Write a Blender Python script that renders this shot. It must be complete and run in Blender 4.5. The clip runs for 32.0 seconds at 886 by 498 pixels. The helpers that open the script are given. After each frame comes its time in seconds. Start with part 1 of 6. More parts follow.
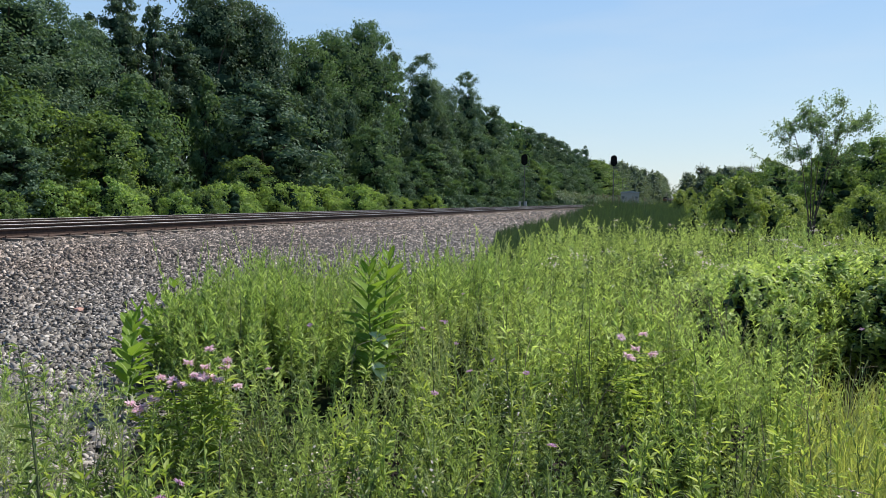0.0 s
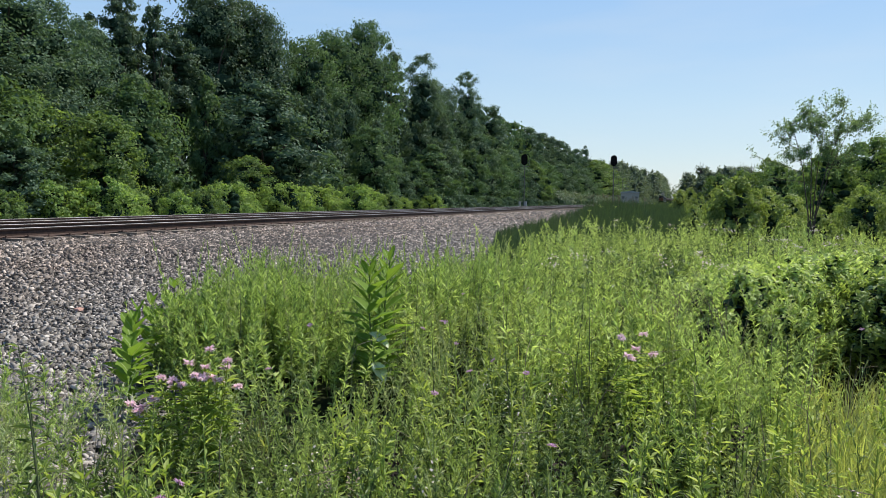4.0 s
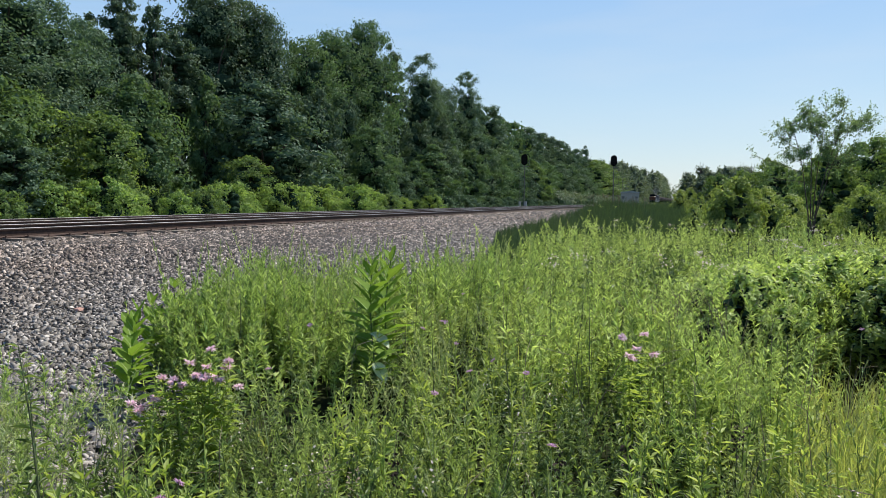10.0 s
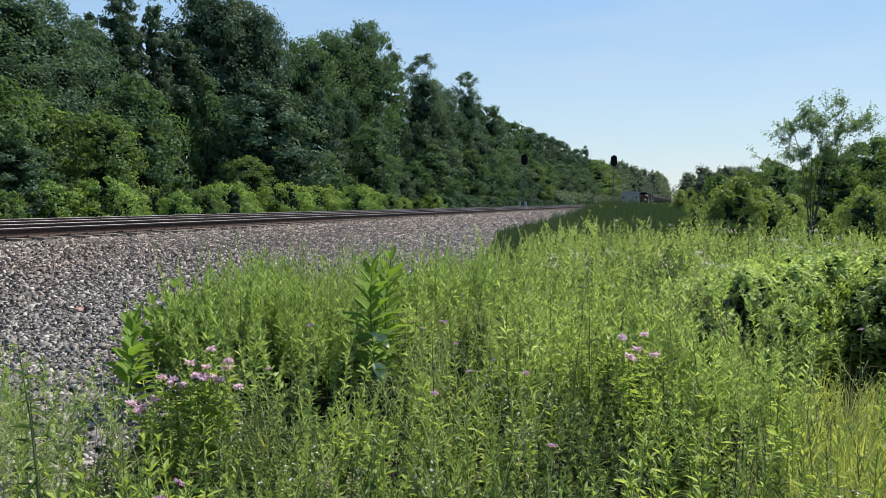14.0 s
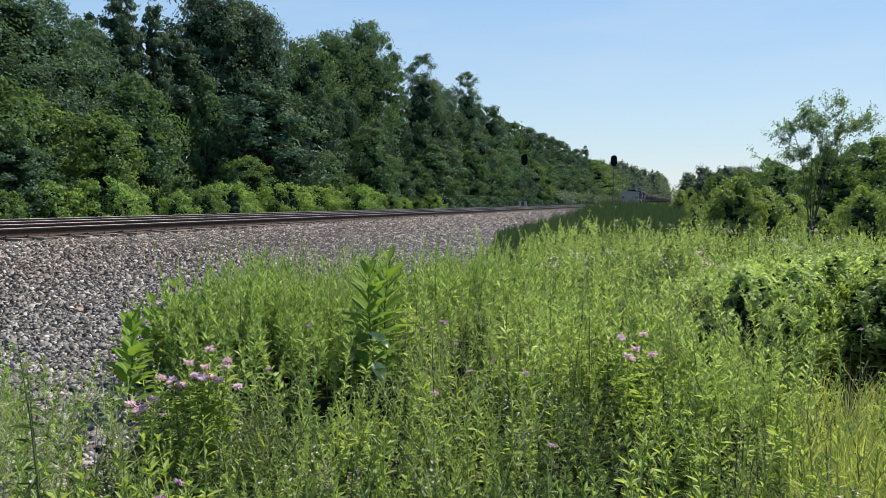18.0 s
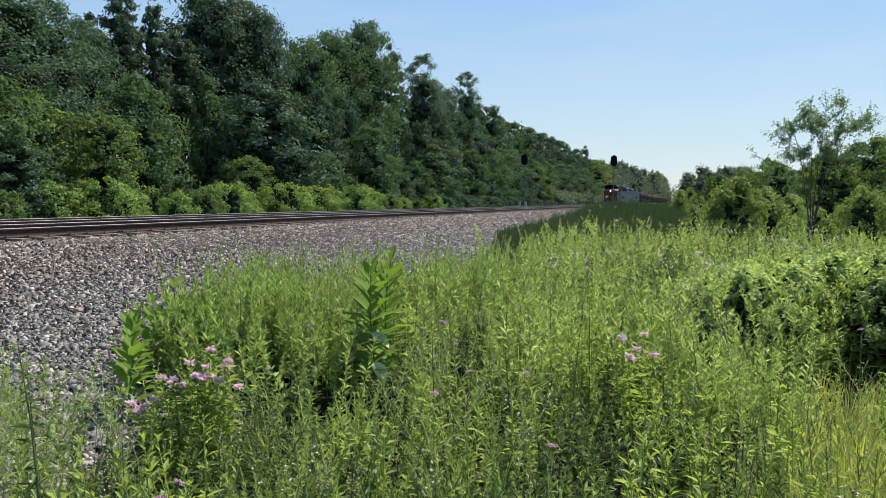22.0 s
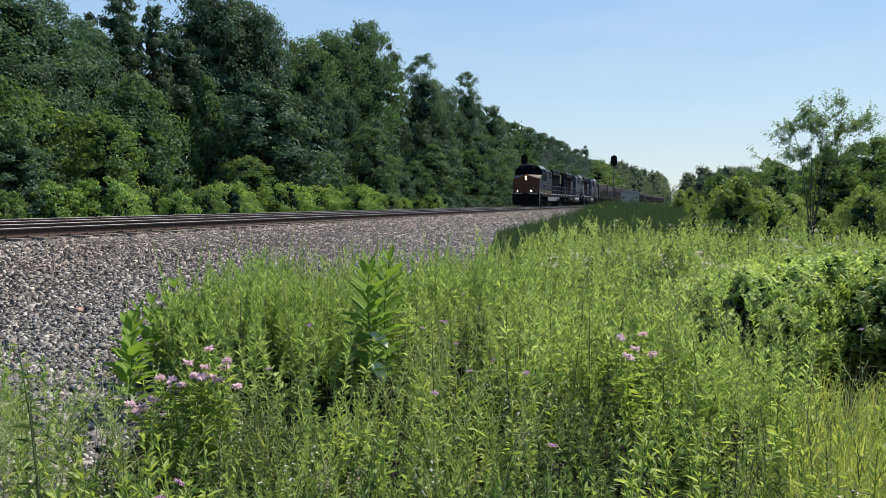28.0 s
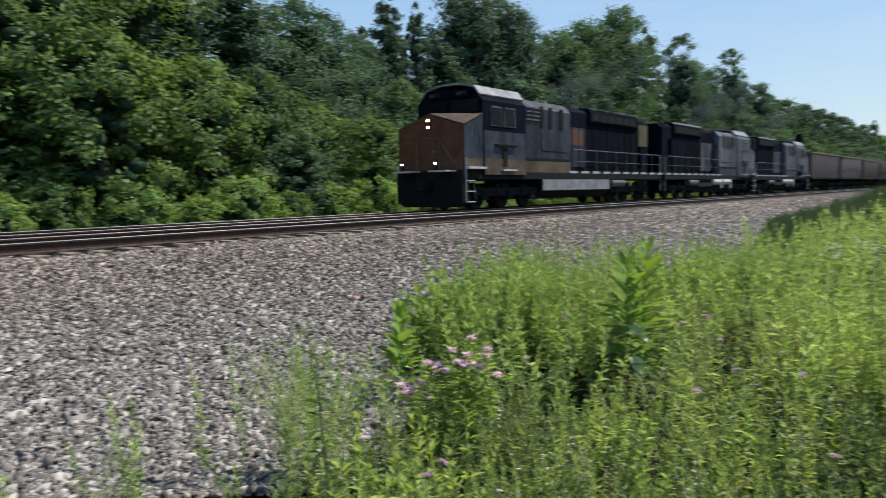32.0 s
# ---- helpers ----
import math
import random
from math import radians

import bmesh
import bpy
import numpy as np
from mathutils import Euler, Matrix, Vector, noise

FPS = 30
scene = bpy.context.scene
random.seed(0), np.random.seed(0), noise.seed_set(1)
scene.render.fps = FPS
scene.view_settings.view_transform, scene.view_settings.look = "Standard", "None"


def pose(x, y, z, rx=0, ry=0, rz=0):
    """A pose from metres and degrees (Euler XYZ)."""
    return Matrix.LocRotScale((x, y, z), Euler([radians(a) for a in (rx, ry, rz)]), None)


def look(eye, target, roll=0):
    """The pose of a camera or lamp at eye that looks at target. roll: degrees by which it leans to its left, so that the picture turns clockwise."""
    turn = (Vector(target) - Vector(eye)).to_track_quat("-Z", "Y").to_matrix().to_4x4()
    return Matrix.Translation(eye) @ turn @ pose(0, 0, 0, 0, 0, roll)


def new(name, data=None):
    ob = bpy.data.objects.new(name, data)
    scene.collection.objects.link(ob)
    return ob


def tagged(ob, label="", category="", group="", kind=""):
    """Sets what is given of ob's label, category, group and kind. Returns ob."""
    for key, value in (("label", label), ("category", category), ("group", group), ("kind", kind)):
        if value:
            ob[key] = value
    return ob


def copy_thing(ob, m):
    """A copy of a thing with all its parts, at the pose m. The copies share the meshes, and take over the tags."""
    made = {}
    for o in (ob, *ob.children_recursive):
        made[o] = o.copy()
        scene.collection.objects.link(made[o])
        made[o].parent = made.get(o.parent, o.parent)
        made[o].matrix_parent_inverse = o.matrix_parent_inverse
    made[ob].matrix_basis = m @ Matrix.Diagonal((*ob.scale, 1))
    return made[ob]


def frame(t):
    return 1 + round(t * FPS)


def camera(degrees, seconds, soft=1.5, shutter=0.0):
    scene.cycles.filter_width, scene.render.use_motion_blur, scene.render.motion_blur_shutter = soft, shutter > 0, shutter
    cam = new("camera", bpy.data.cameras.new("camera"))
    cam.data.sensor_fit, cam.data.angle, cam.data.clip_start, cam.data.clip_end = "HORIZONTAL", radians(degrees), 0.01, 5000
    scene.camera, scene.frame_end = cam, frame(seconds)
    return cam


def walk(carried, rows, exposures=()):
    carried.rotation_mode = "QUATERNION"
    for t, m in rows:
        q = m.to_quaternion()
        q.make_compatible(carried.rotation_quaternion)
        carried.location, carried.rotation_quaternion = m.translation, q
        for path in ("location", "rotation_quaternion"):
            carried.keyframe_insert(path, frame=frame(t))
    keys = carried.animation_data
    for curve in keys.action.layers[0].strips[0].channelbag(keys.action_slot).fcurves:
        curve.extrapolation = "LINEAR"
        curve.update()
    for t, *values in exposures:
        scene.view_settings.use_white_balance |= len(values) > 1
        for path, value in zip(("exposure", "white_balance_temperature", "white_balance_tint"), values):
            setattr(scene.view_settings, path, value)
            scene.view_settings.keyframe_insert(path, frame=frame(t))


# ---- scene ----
# World: X to the right across the line, Y along the line away from the camera, Z up from the rail top.
EYE = (0.0, 0.0, 0.726)
SHIFTS = [(0, 17.706, -3.765, 0.811), (31.35, 17.706, -3.765, 0.811), (31.5, 18.04, -3.79, 0.78), (31.6, 19.5, -3.95, 0.62),
          (31.7, 21.25, -4.05, 0.34), (31.8, 24.82, -4.2, -0.05), (31.9, 29.63, -4.3, -0.45), (32.0, 36.72, -4.35, -1.1)]


def aim(yaw, pitch, roll):
    a, b = radians(yaw), radians(pitch)
    e = Vector(EYE)
    return look(e, e + Vector((-math.sin(a) * math.cos(b), math.cos(a) * math.cos(b), math.sin(b))), roll)


cam = camera(60.29, 32.0, 0.6, 0.1)
walk(cam, [(t, aim(y, p, r)) for t, y, p, r in SHIFTS])

# ---- light ----
SUN_AZ, SUN_EL = 30.0, 58.0   # degrees clockwise from +Y, above the horizon
world = bpy.data.worlds.new("sky")
scene.world = world
world.use_nodes = True
wn = world.node_tree
sky = wn.nodes.new("ShaderNodeTexSky")
sky.sky_type, sky.sun_disc = "NISHITA", False
sky.sun_elevation, sky.sun_rotation = radians(SUN_EL), radians(SUN_AZ)
sky.air_density, sky.dust_density, sky.ozone_density = 1.0, 0.15, 1.6
bg = wn.nodes["Background"]
bg.inputs["Strength"].default_value = 0.1
pale = wn.nodes.new("ShaderNodeMix")   # summer haze: pale at the horizon, clear blue above
pale.data_type = "RGBA"
pale.inputs["Factor"].default_value = 0.7
up, rise, tone = wn.nodes.new("ShaderNodeTexCoord"), wn.nodes.new("ShaderNodeSeparateXYZ"), wn.nodes.new("ShaderNodeValToRGB")
wn.links.new(up.outputs["Generated"], rise.inputs[0])
wn.links.new(rise.outputs["Z"], tone.inputs[0])
tone.color_ramp.elements[0].position, tone.color_ramp.elements[0].color = 0.0, (0.60, 0.70, 0.76, 1)
tone.color_ramp.elements[1].position, tone.color_ramp.elements[1].color = 0.34, (0.26, 0.52, 0.92, 1)
mid_sky = tone.color_ramp.elements.new(0.12)
mid_sky.color = (0.50, 0.68, 0.84, 1)
for place, shade in ((0.55, (0.15, 0.33, 0.68, 1)), (1.0, (0.07, 0.17, 0.42, 1))):
    tone.color_ramp.elements.new(place).color = shade
gain = wn.nodes.new("ShaderNodeVectorMath")
gain.operation, gain.inputs["Scale"].default_value = "SCALE", 8.4
streak, thin, wisp = wn.nodes.new("ShaderNodeTexNoise"), wn.nodes.new("ShaderNodeMapRange"), wn.nodes.new("ShaderNodeMix")   # faint high cirrus
spread = wn.nodes.new("ShaderNodeMapping")
spread.inputs["Scale"].default_value = (1.6, 2.2, 9.0)
wn.links.new(up.outputs["Generated"], spread.inputs["Vector"])
wn.links.new(spread.outputs[0], streak.inputs["Vector"])
streak.inputs["Scale"].default_value, streak.inputs["Detail"].default_value = 2.2, 5
thin.inputs["From Min"].default_value, thin.inputs["From Max"].default_value, thin.inputs["To Max"].default_value = 0.5, 0.75, 0.3
wn.links.new(streak.outputs[0], thin.inputs["Value"])
wisp.data_type = "RGBA"
wisp.inputs[7].default_value = (0.62, 0.72, 0.82, 1)
wn.links.new(thin.outputs[0], wisp.inputs["Factor"])
wn.links.new(tone.outputs[0], wisp.inputs[6])
wn.links.new(wisp.outputs[2], gain.inputs[0])
wn.links.new(gain.outputs[0], pale.inputs[7])
wn.links.new(sky.outputs[0], pale.inputs[6])
wn.links.new(pale.outputs[2], bg.inputs[0])
sun = new("sun", bpy.data.lights.new("sun", "SUN"))
sun.data.energy, sun.data.angle, sun.data.color = 5.0, radians(0.53), (1.0, 0.95, 0.86)
sa, se = radians(SUN_AZ), radians(SUN_EL)
sun.matrix_world = look((math.sin(sa) * math.cos(se) * 60, math.cos(sa) * math.cos(se) * 60, math.sin(se) * 60), (0, 0, 0))
scene.view_settings.exposure = 0.34


# ---- materials ----
def mat(name, col, rough=0.6, metal=0.0, var=0.25, scale=6.0, bump=0.0, bscale=40.0, col2=None, spec=0.5, streak=1.0):
    """A surface with two scales of variation in colour, and a fine relief; streak draws the stains out downwards."""
    m = bpy.data.materials.new(name)
    m.use_nodes = True
    nt = m.node_tree
    b = nt.nodes["Principled BSDF"]
    b.inputs["Roughness"].default_value, b.inputs["Metallic"].default_value = rough, metal
    b.inputs["Specular IOR Level"].default_value = spec
    tc = nt.nodes.new("ShaderNodeTexCoord")
    n1, n2 = nt.nodes.new("ShaderNodeTexNoise"), nt.nodes.new("ShaderNodeTexNoise")
    n1.inputs["Scale"].default_value, n1.inputs["Detail"].default_value = scale, 6
    n2.inputs["Scale"].default_value, n2.inputs["Detail"].default_value = scale * 9, 4
    mp = nt.nodes.new("ShaderNodeMapping")
    mp.inputs["Scale"].default_value = (1, 1, streak)
    nt.links.new(tc.outputs["Object"], mp.inputs["Vector"])
    for n in (n1, n2):
        nt.links.new(mp.outputs[0], n.inputs["Vector"])
    mix = nt.nodes.new("ShaderNodeMath")
    mix.operation = "ADD"
    nt.links.new(n1.outputs[0], mix.inputs[0])
    nt.links.new(n2.outputs[0], mix.inputs[1])
    ramp = nt.nodes.new("ShaderNodeValToRGB")
    half = nt.nodes.new("ShaderNodeMath")
    half.operation, half.inputs[1].default_value = "MULTIPLY", 0.5
    nt.links.new(mix.outputs[0], half.inputs[0])
    nt.links.new(half.outputs[0], ramp.inputs[0])
    lo = col2 if col2 else tuple(c * (1 - var) for c in col)
    hi = tuple(min(1, c * (1 + var)) for c in col)
    ramp.color_ramp.elements[0].position, ramp.color_ramp.elements[1].position = (0.36, 0.62) if streak == 1.0 else (0.43, 0.57)
    ramp.color_ramp.elements[0].color, ramp.color_ramp.elements[1].color = (*lo, 1), (*hi, 1)
    nt.links.new(ramp.outputs[0], b.inputs["Base Color"])
    if bump:
        bn, n3 = nt.nodes.new("ShaderNodeBump"), nt.nodes.new("ShaderNodeTexNoise")
        n3.inputs["Scale"].default_value, n3.inputs["Detail"].default_value = bscale, 5
        nt.links.new(tc.outputs["Object"], n3.inputs["Vector"])
        nt.links.new(n3.outputs[0], bn.inputs["Height"])
        bn.inputs["Strength"].default_value, bn.inputs["Distance"].default_value = bump, 0.02
        nt.links.new(bn.outputs[0], b.inputs["Normal"])
    return m


def leafy(name, dark, light, trans=0.4, patch=0.6, pscale=0.5, rough=0.55, patch_col=None, spec=0.18, shine=(1.35, 1.32, 0.68)):
    """Leaves: each one its own shade, larger patches of another tint, light passing through."""
    m = bpy.data.materials.new(name)
    m.use_nodes = True
    nt = m.node_tree
    b = nt.nodes["Principled BSDF"]
    b.inputs["Roughness"].default_value = rough
    b.inputs["Specular IOR Level"].default_value = spec
    geo = nt.nodes.new("ShaderNodeNewGeometry")
    ramp = nt.nodes.new("ShaderNodeValToRGB")
    ramp.color_ramp.elements[0].color, ramp.color_ramp.elements[1].color = (*dark, 1), (*light, 1)
    nt.links.new(geo.outputs["Random Per Island"], ramp.inputs[0])
    nz = nt.nodes.new("ShaderNodeTexNoise")
    nz.inputs["Scale"].default_value, nz.inputs["Detail"].default_value = pscale, 3
    nt.links.new(geo.outputs["Position"], nz.inputs["Vector"])
    r2 = nt.nodes.new("ShaderNodeMapRange")
    r2.inputs["From Min"].default_value, r2.inputs["From Max"].default_value = 0.4, 0.62
    r2.inputs["To Max"].default_value = patch
    nt.links.new(nz.outputs[0], r2.inputs["Value"])
    mx = nt.nodes.new("ShaderNodeMix")
    mx.data_type = "RGBA"
    nt.links.new(r2.outputs[0], mx.inputs["Factor"])
    nt.links.new(ramp.outputs[0], mx.inputs[6])
    pc = patch_col or tuple((a + c) * 0.5 * k for a, c, k in zip(dark, light, (1.25, 1.05, 0.8)))
    mx.inputs[7].default_value = (*pc, 1)
    nt.links.new(mx.outputs[2], b.inputs["Base Color"])
    tr = nt.nodes.new("ShaderNodeBsdfTranslucent")
    br = nt.nodes.new("ShaderNodeMix")
    br.data_type, br.blend_type = "RGBA", "MULTIPLY"
    br.inputs["Factor"].default_value = 1.0
    br.inputs[7].default_value = (*shine, 1)
    nt.links.new(mx.outputs[2], br.inputs[6])
    nt.links.new(br.outputs[2], tr.inputs["Color"])
    ms = nt.nodes.new("ShaderNodeMixShader")
    ms.inputs[0].default_value = trans
    nt.links.new(b.outputs[0], ms.inputs[1])
    nt.links.new(tr.outputs[0], ms.inputs[2])
    nt.links.new(ms.outputs[0], nt.nodes["Material Output"].inputs["Surface"])
    return m


def glow(name, col, strength):
    m = bpy.data.materials.new(name)
    m.use_nodes = True
    b = m.node_tree.nodes["Principled BSDF"]
    b.inputs["Base Color"].default_value = (*col, 1)
    b.inputs["Emission Color"].default_value = (*col, 1)
    b.inputs["Emission Strength"].default_value = strength
    return m


def stony(name, sheet=False):
    """Crushed stone: each stone its own grey, rusty brown towards the rails."""
    m = bpy.data.materials.new(name)
    m.use_nodes = True
    nt = m.node_tree
    b = nt.nodes["Principled BSDF"]
    b.inputs["Roughness"].default_value = 0.85
    geo = nt.nodes.new("ShaderNodeNewGeometry")
    ramp = nt.nodes.new("ShaderNodeValToRGB")
    els = ramp.color_ramp.elements
    els[0].color, els[1].color = (0.07, 0.063, 0.057, 1), (0.47, 0.43, 0.39, 1)
    mid = els.new(0.6)
    mid.color = (0.195, 0.174, 0.156, 1)
    if sheet:   # a bed of stones packed into cells
        vo, bn = nt.nodes.new("ShaderNodeTexVoronoi"), nt.nodes.new("ShaderNodeBump")
        vo.inputs["Scale"].default_value = 22.0
        nt.links.new(geo.outputs["Position"], vo.inputs["Vector"])
        nt.links.new(vo.outputs["Color"], ramp.inputs[0])
        nt.links.new(vo.outputs["Distance"], bn.inputs["Height"])
        bn.invert = True
        bn.inputs["Strength"].default_value, bn.inputs["Distance"].default_value = 1.0, 0.06
        for el, k in zip(els, (0.012, 0.026, 0.06)):   # near-black: shade in the gaps between stones put into the colour
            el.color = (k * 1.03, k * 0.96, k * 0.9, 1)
        nt.links.new(bn.outputs[0], b.inputs["Normal"])
    else:
        nt.links.new(geo.outputs["Random Per Island"], ramp.inputs[0])
    nz = nt.nodes.new("ShaderNodeTexNoise")
    nz.inputs["Scale"].default_value, nz.inputs["Detail"].default_value = 0.55, 4
    nt.links.new(geo.outputs["Position"], nz.inputs["Vector"])
    sx = nt.nodes.new("ShaderNodeSeparateXYZ")
    nt.links.new(geo.outputs["Position"], sx.inputs[0])
    r1 = nt.nodes.new("ShaderNodeMapRange")
    r1.inputs["From Min"].default_value, r1.inputs["From Max"].default_value = -6.0, -9.0
    nt.links.new(sx.outputs["X"], r1.inputs["Value"])
    mul = nt.nodes.new("ShaderNodeMath")
    mul.operation = "MULTIPLY"
    mul.use_clamp = True
    nt.links.new(r1.outputs[0], mul.inputs[0])
    gain = nt.nodes.new("ShaderNodeMath")
    gain.operation, gain.inputs[1].default_value = "MULTIPLY", 1.7
    nt.links.new(nz.outputs[0], gain.inputs[0])
    nt.links.new(gain.outputs[0], mul.inputs[1])
    mx = nt.nodes.new("ShaderNodeMix")
    mx.data_type, mx.blend_type = "RGBA", "MULTIPLY"
    mx.inputs[7].default_value = (1.0, 0.88, 0.81, 1)
    nt.links.new(mul.outputs[0], mx.inputs["Factor"])
    nt.links.new(ramp.outputs[0], mx.inputs[6])
    nt.links.new(mx.outputs[2], b.inputs["Base Color"])
    return m


M_STONE = stony("crushed_stone")
M_ROCK = mat("larger_stone", (0.2, 0.185, 0.17), 0.85, var=0.6, scale=9.0, bump=0.3)
M_BED = stony("shaded_ballast_bed", True)
# dark soil; shade between the weeds is put into its colour too
M_SOIL = mat("shaded_meadow_soil", (0.018, 0.022, 0.009), 1.0, var=0.5, scale=0.6, bump=0.6, bscale=8.0, spec=0.05)
M_DIRT = mat("bare_dirt", (0.25, 0.2, 0.13), 1.0, var=0.3, scale=4.0, bump=0.6, bscale=30.0)
M_RAIL = mat("rusty_rail", (0.045, 0.024, 0.017), 0.75, 0.3, var=0.5, scale=12.0, bump=0.2)
M_HEAD = mat("polished_rail_head", (0.3, 0.285, 0.27), 0.4, 1.0, var=0.15, scale=3.0)
M_TIE = mat("weathered_tie", (0.17, 0.13, 0.10), 0.9, var=0.4, scale=5.0, bump=0.6)
M_PLATE = mat("tie_plate", (0.08, 0.05, 0.038), 0.8, 0.4, var=0.4, scale=12.0)
M_BARK = mat("bark", (0.075, 0.06, 0.045), 0.95, var=0.45, scale=5.0, bump=0.8, bscale=18.0)
M_TWIG = mat("dry_twig", (0.2, 0.16, 0.11), 0.9, var=0.3, scale=9.0)
M_SAP = leafy("sapling_leaf", (0.1, 0.175, 0.095), (0.23, 0.34, 0.19), 0.45, 0.3, 0.5)
# blue raised in these three leaf colours to put thin haze into them
M_TREE = leafy("tree_leaf", (0.056, 0.11, 0.08), (0.124, 0.2, 0.124), 0.32, 0.4, 0.12, 0.55, None, 0.12)
M_TREE2 = leafy("light_tree_leaf", (0.055, 0.115, 0.06), (0.138, 0.228, 0.108), 0.38, 0.4, 0.15, 0.55, None, 0.12)
M_DARK = leafy("dark_tree_leaf", (0.05, 0.094, 0.067), (0.115, 0.18, 0.112), 0.28, 0.4, 0.12, 0.55, None, 0.12)
M_SHRUB = leafy("shrub_leaf", (0.095, 0.185, 0.06), (0.32, 0.46, 0.155), 0.5, 0.5, 0.3)
M_EDGE = leafy("edge_tree_leaf", (0.1, 0.17, 0.055), (0.34, 0.44, 0.15), 0.5, 0.4, 0.2, 0.45, None, 0.3)
M_WOODEDGE = leafy("wood_edge_leaf", (0.06, 0.12, 0.048), (0.21, 0.315, 0.11), 0.46, 0.4, 0.2, 0.5, None, 0.15)
# distance haze is put into this paler, bluish leaf colour
M_FARTREE = leafy("hazed_far_leaf", (0.07, 0.112, 0.09), (0.16, 0.215, 0.155), 0.4, 0.5, 0.04)
M_WEED = leafy("weed_leaf", (0.16, 0.222, 0.068), (0.69, 0.79, 0.28), 0.46, 0.4, 0.7, 0.5, (0.36, 0.46, 0.12), 0.28, (1.22, 1.28, 0.84))
# darker than the tall weeds: shade beneath them put into the leaf colour
M_UNDER = leafy("dark_shaded_leaf", (0.035, 0.07, 0.025), (0.27, 0.36, 0.12), 0.36, 0.4, 0.6, 0.45, (0.12, 0.19, 0.05), 0.3)
M_BORDER = leafy("dark_weed_leaf", (0.1, 0.172, 0.05), (0.58, 0.7, 0.22), 0.4, 0.4, 0.7, 0.5, (0.28, 0.36, 0.11), 0.28, (1.2, 1.28, 0.86))
M_KNAP = leafy("grey_green_weed", (0.19, 0.26, 0.13), (0.57, 0.63, 0.35), 0.46, 0.5, 0.6, 0.5, (0.26, 0.32, 0.15), 0.35)
M_GRASS = leafy("grass_blade", (0.2, 0.27, 0.08), (0.54, 0.58, 0.2), 0.5, 0.6, 0.5, 0.45, (0.4, 0.41, 0.15), 0.35)
M_REED = leafy("tall_dark_grass", (0.028, 0.056, 0.032), (0.088, 0.142, 0.068), 0.34, 0.3, 0.3)
M_MILK = leafy("milkweed_leaf", (0.06, 0.13, 0.025), (0.27, 0.41, 0.08), 0.46, 0.2, 3.0, 0.65, None, 0.06)
M_MILKPALE = leafy("milkweed_underside", (0.58, 0.64, 0.44), (0.7, 0.75, 0.56), 0.3, 0.2, 3.0, 0.6, None, 0.1)
M_RIB = leafy("leaf_midrib", (0.3, 0.38, 0.16), (0.38, 0.46, 0.2), 0.2, 0.2, 3.0, 0.6, None, 0.1)
M_LIME = leafy("lime_weed_leaf", (0.19, 0.28, 0.06), (0.46, 0.55, 0.17), 0.46, 0.3, 1.0, 0.5, None, 0.3)
M_BERG = leafy("bergamot_leaf", (0.17, 0.27, 0.05), (0.36, 0.46, 0.1), 0.45, 0.4, 3.0)
M_PINK = leafy("pink_petal", (0.82, 0.52, 0.63), (0.98, 0.8, 0.87), 0.4, 0.3, 8.0, patch_col=(0.86, 0.66, 0.76), shine=(1, 1, 1))
M_PURPLE = leafy("purple_petal", (0.5, 0.26, 0.46), (0.72, 0.46, 0.66), 0.35, 0.3, 8.0, patch_col=(0.66, 0.4, 0.62), shine=(1, 1, 1))
M_WHITE = leafy("pale_floret", (0.62, 0.5, 0.48), (0.88, 0.78, 0.74), 0.3, 0.3, 5.0, patch_col=(0.6, 0.5, 0.5), shine=(1, 1, 1))
M_BARESTEM = mat("dark_bare_stem", (0.09, 0.11, 0.045), 0.8, var=0.3, scale=10)
M_SEED = mat("spent_seed_head", (0.035, 0.02, 0.014), 0.9, var=0.5, scale=30.0)
M_STEM = mat("green_stem", (0.07, 0.12, 0.03), 0.7, var=0.3, scale=10)
M_BLUE = mat("dark_blue_paint", (0.003, 0.0045, 0.01), 0.85, var=0.5, scale=1.5, spec=0.04, streak=0.25)
M_GREY = mat("dusty_grey_paint", (0.022, 0.027, 0.037), 0.55, var=0.75, scale=1.6, bump=0.05, spec=0.22, streak=0.22)
M_GREY2 = mat("light_grey_paint", (0.075, 0.08, 0.09), 0.55, var=0.9, scale=1.8, spec=0.22, streak=0.22)
M_ORANGE = mat("dull_orange_paint", (0.115, 0.043, 0.018), 0.55, var=0.4, scale=1.5, spec=0.25)
M_TAN = mat("tan_faded_paint", (0.085, 0.06, 0.037), 0.55, var=0.4, scale=1.2, spec=0.25, streak=0.4)
M_YELLOW = mat("yellow_paint", (0.07, 0.05, 0.008), 0.55, var=0.5, scale=1.5)
M_BLACK = mat("sooty_black", (0.009, 0.0085, 0.0085), 0.85, var=0.5, scale=4.0, bump=0.3, spec=0.15)
M_SMOKE = mat("exhaust_soot", (0.2, 0.2, 0.21), 1.0, var=0.2, spec=0.0)
# pale tone puts sunlight into the cab roof; also the pale tank panel
M_ROOF = mat("sooty_pale_lit_paint", (0.2, 0.205, 0.21), 0.5, var=0.5, scale=2.0, spec=0.3)
M_PALE = mat("pale_grey_paint", (0.4, 0.41, 0.4), 0.5, var=0.15, scale=2.0)
M_BROWN = mat("rusty_car_paint", (0.11, 0.086, 0.076), 0.7, var=0.45, scale=1.2, bump=0.2)
M_CARGREY = mat("dusty_car_paint", (0.15, 0.125, 0.11), 0.7, var=0.35, scale=1.2)
M_COAL = mat("coal_load", (0.012, 0.012, 0.012), 0.8, var=0.6, scale=6.0, bump=1.0, bscale=6.0)
M_STEEL = mat("weathered_steel", (0.13, 0.135, 0.14), 0.45, 0.7, var=0.2, scale=4.0)
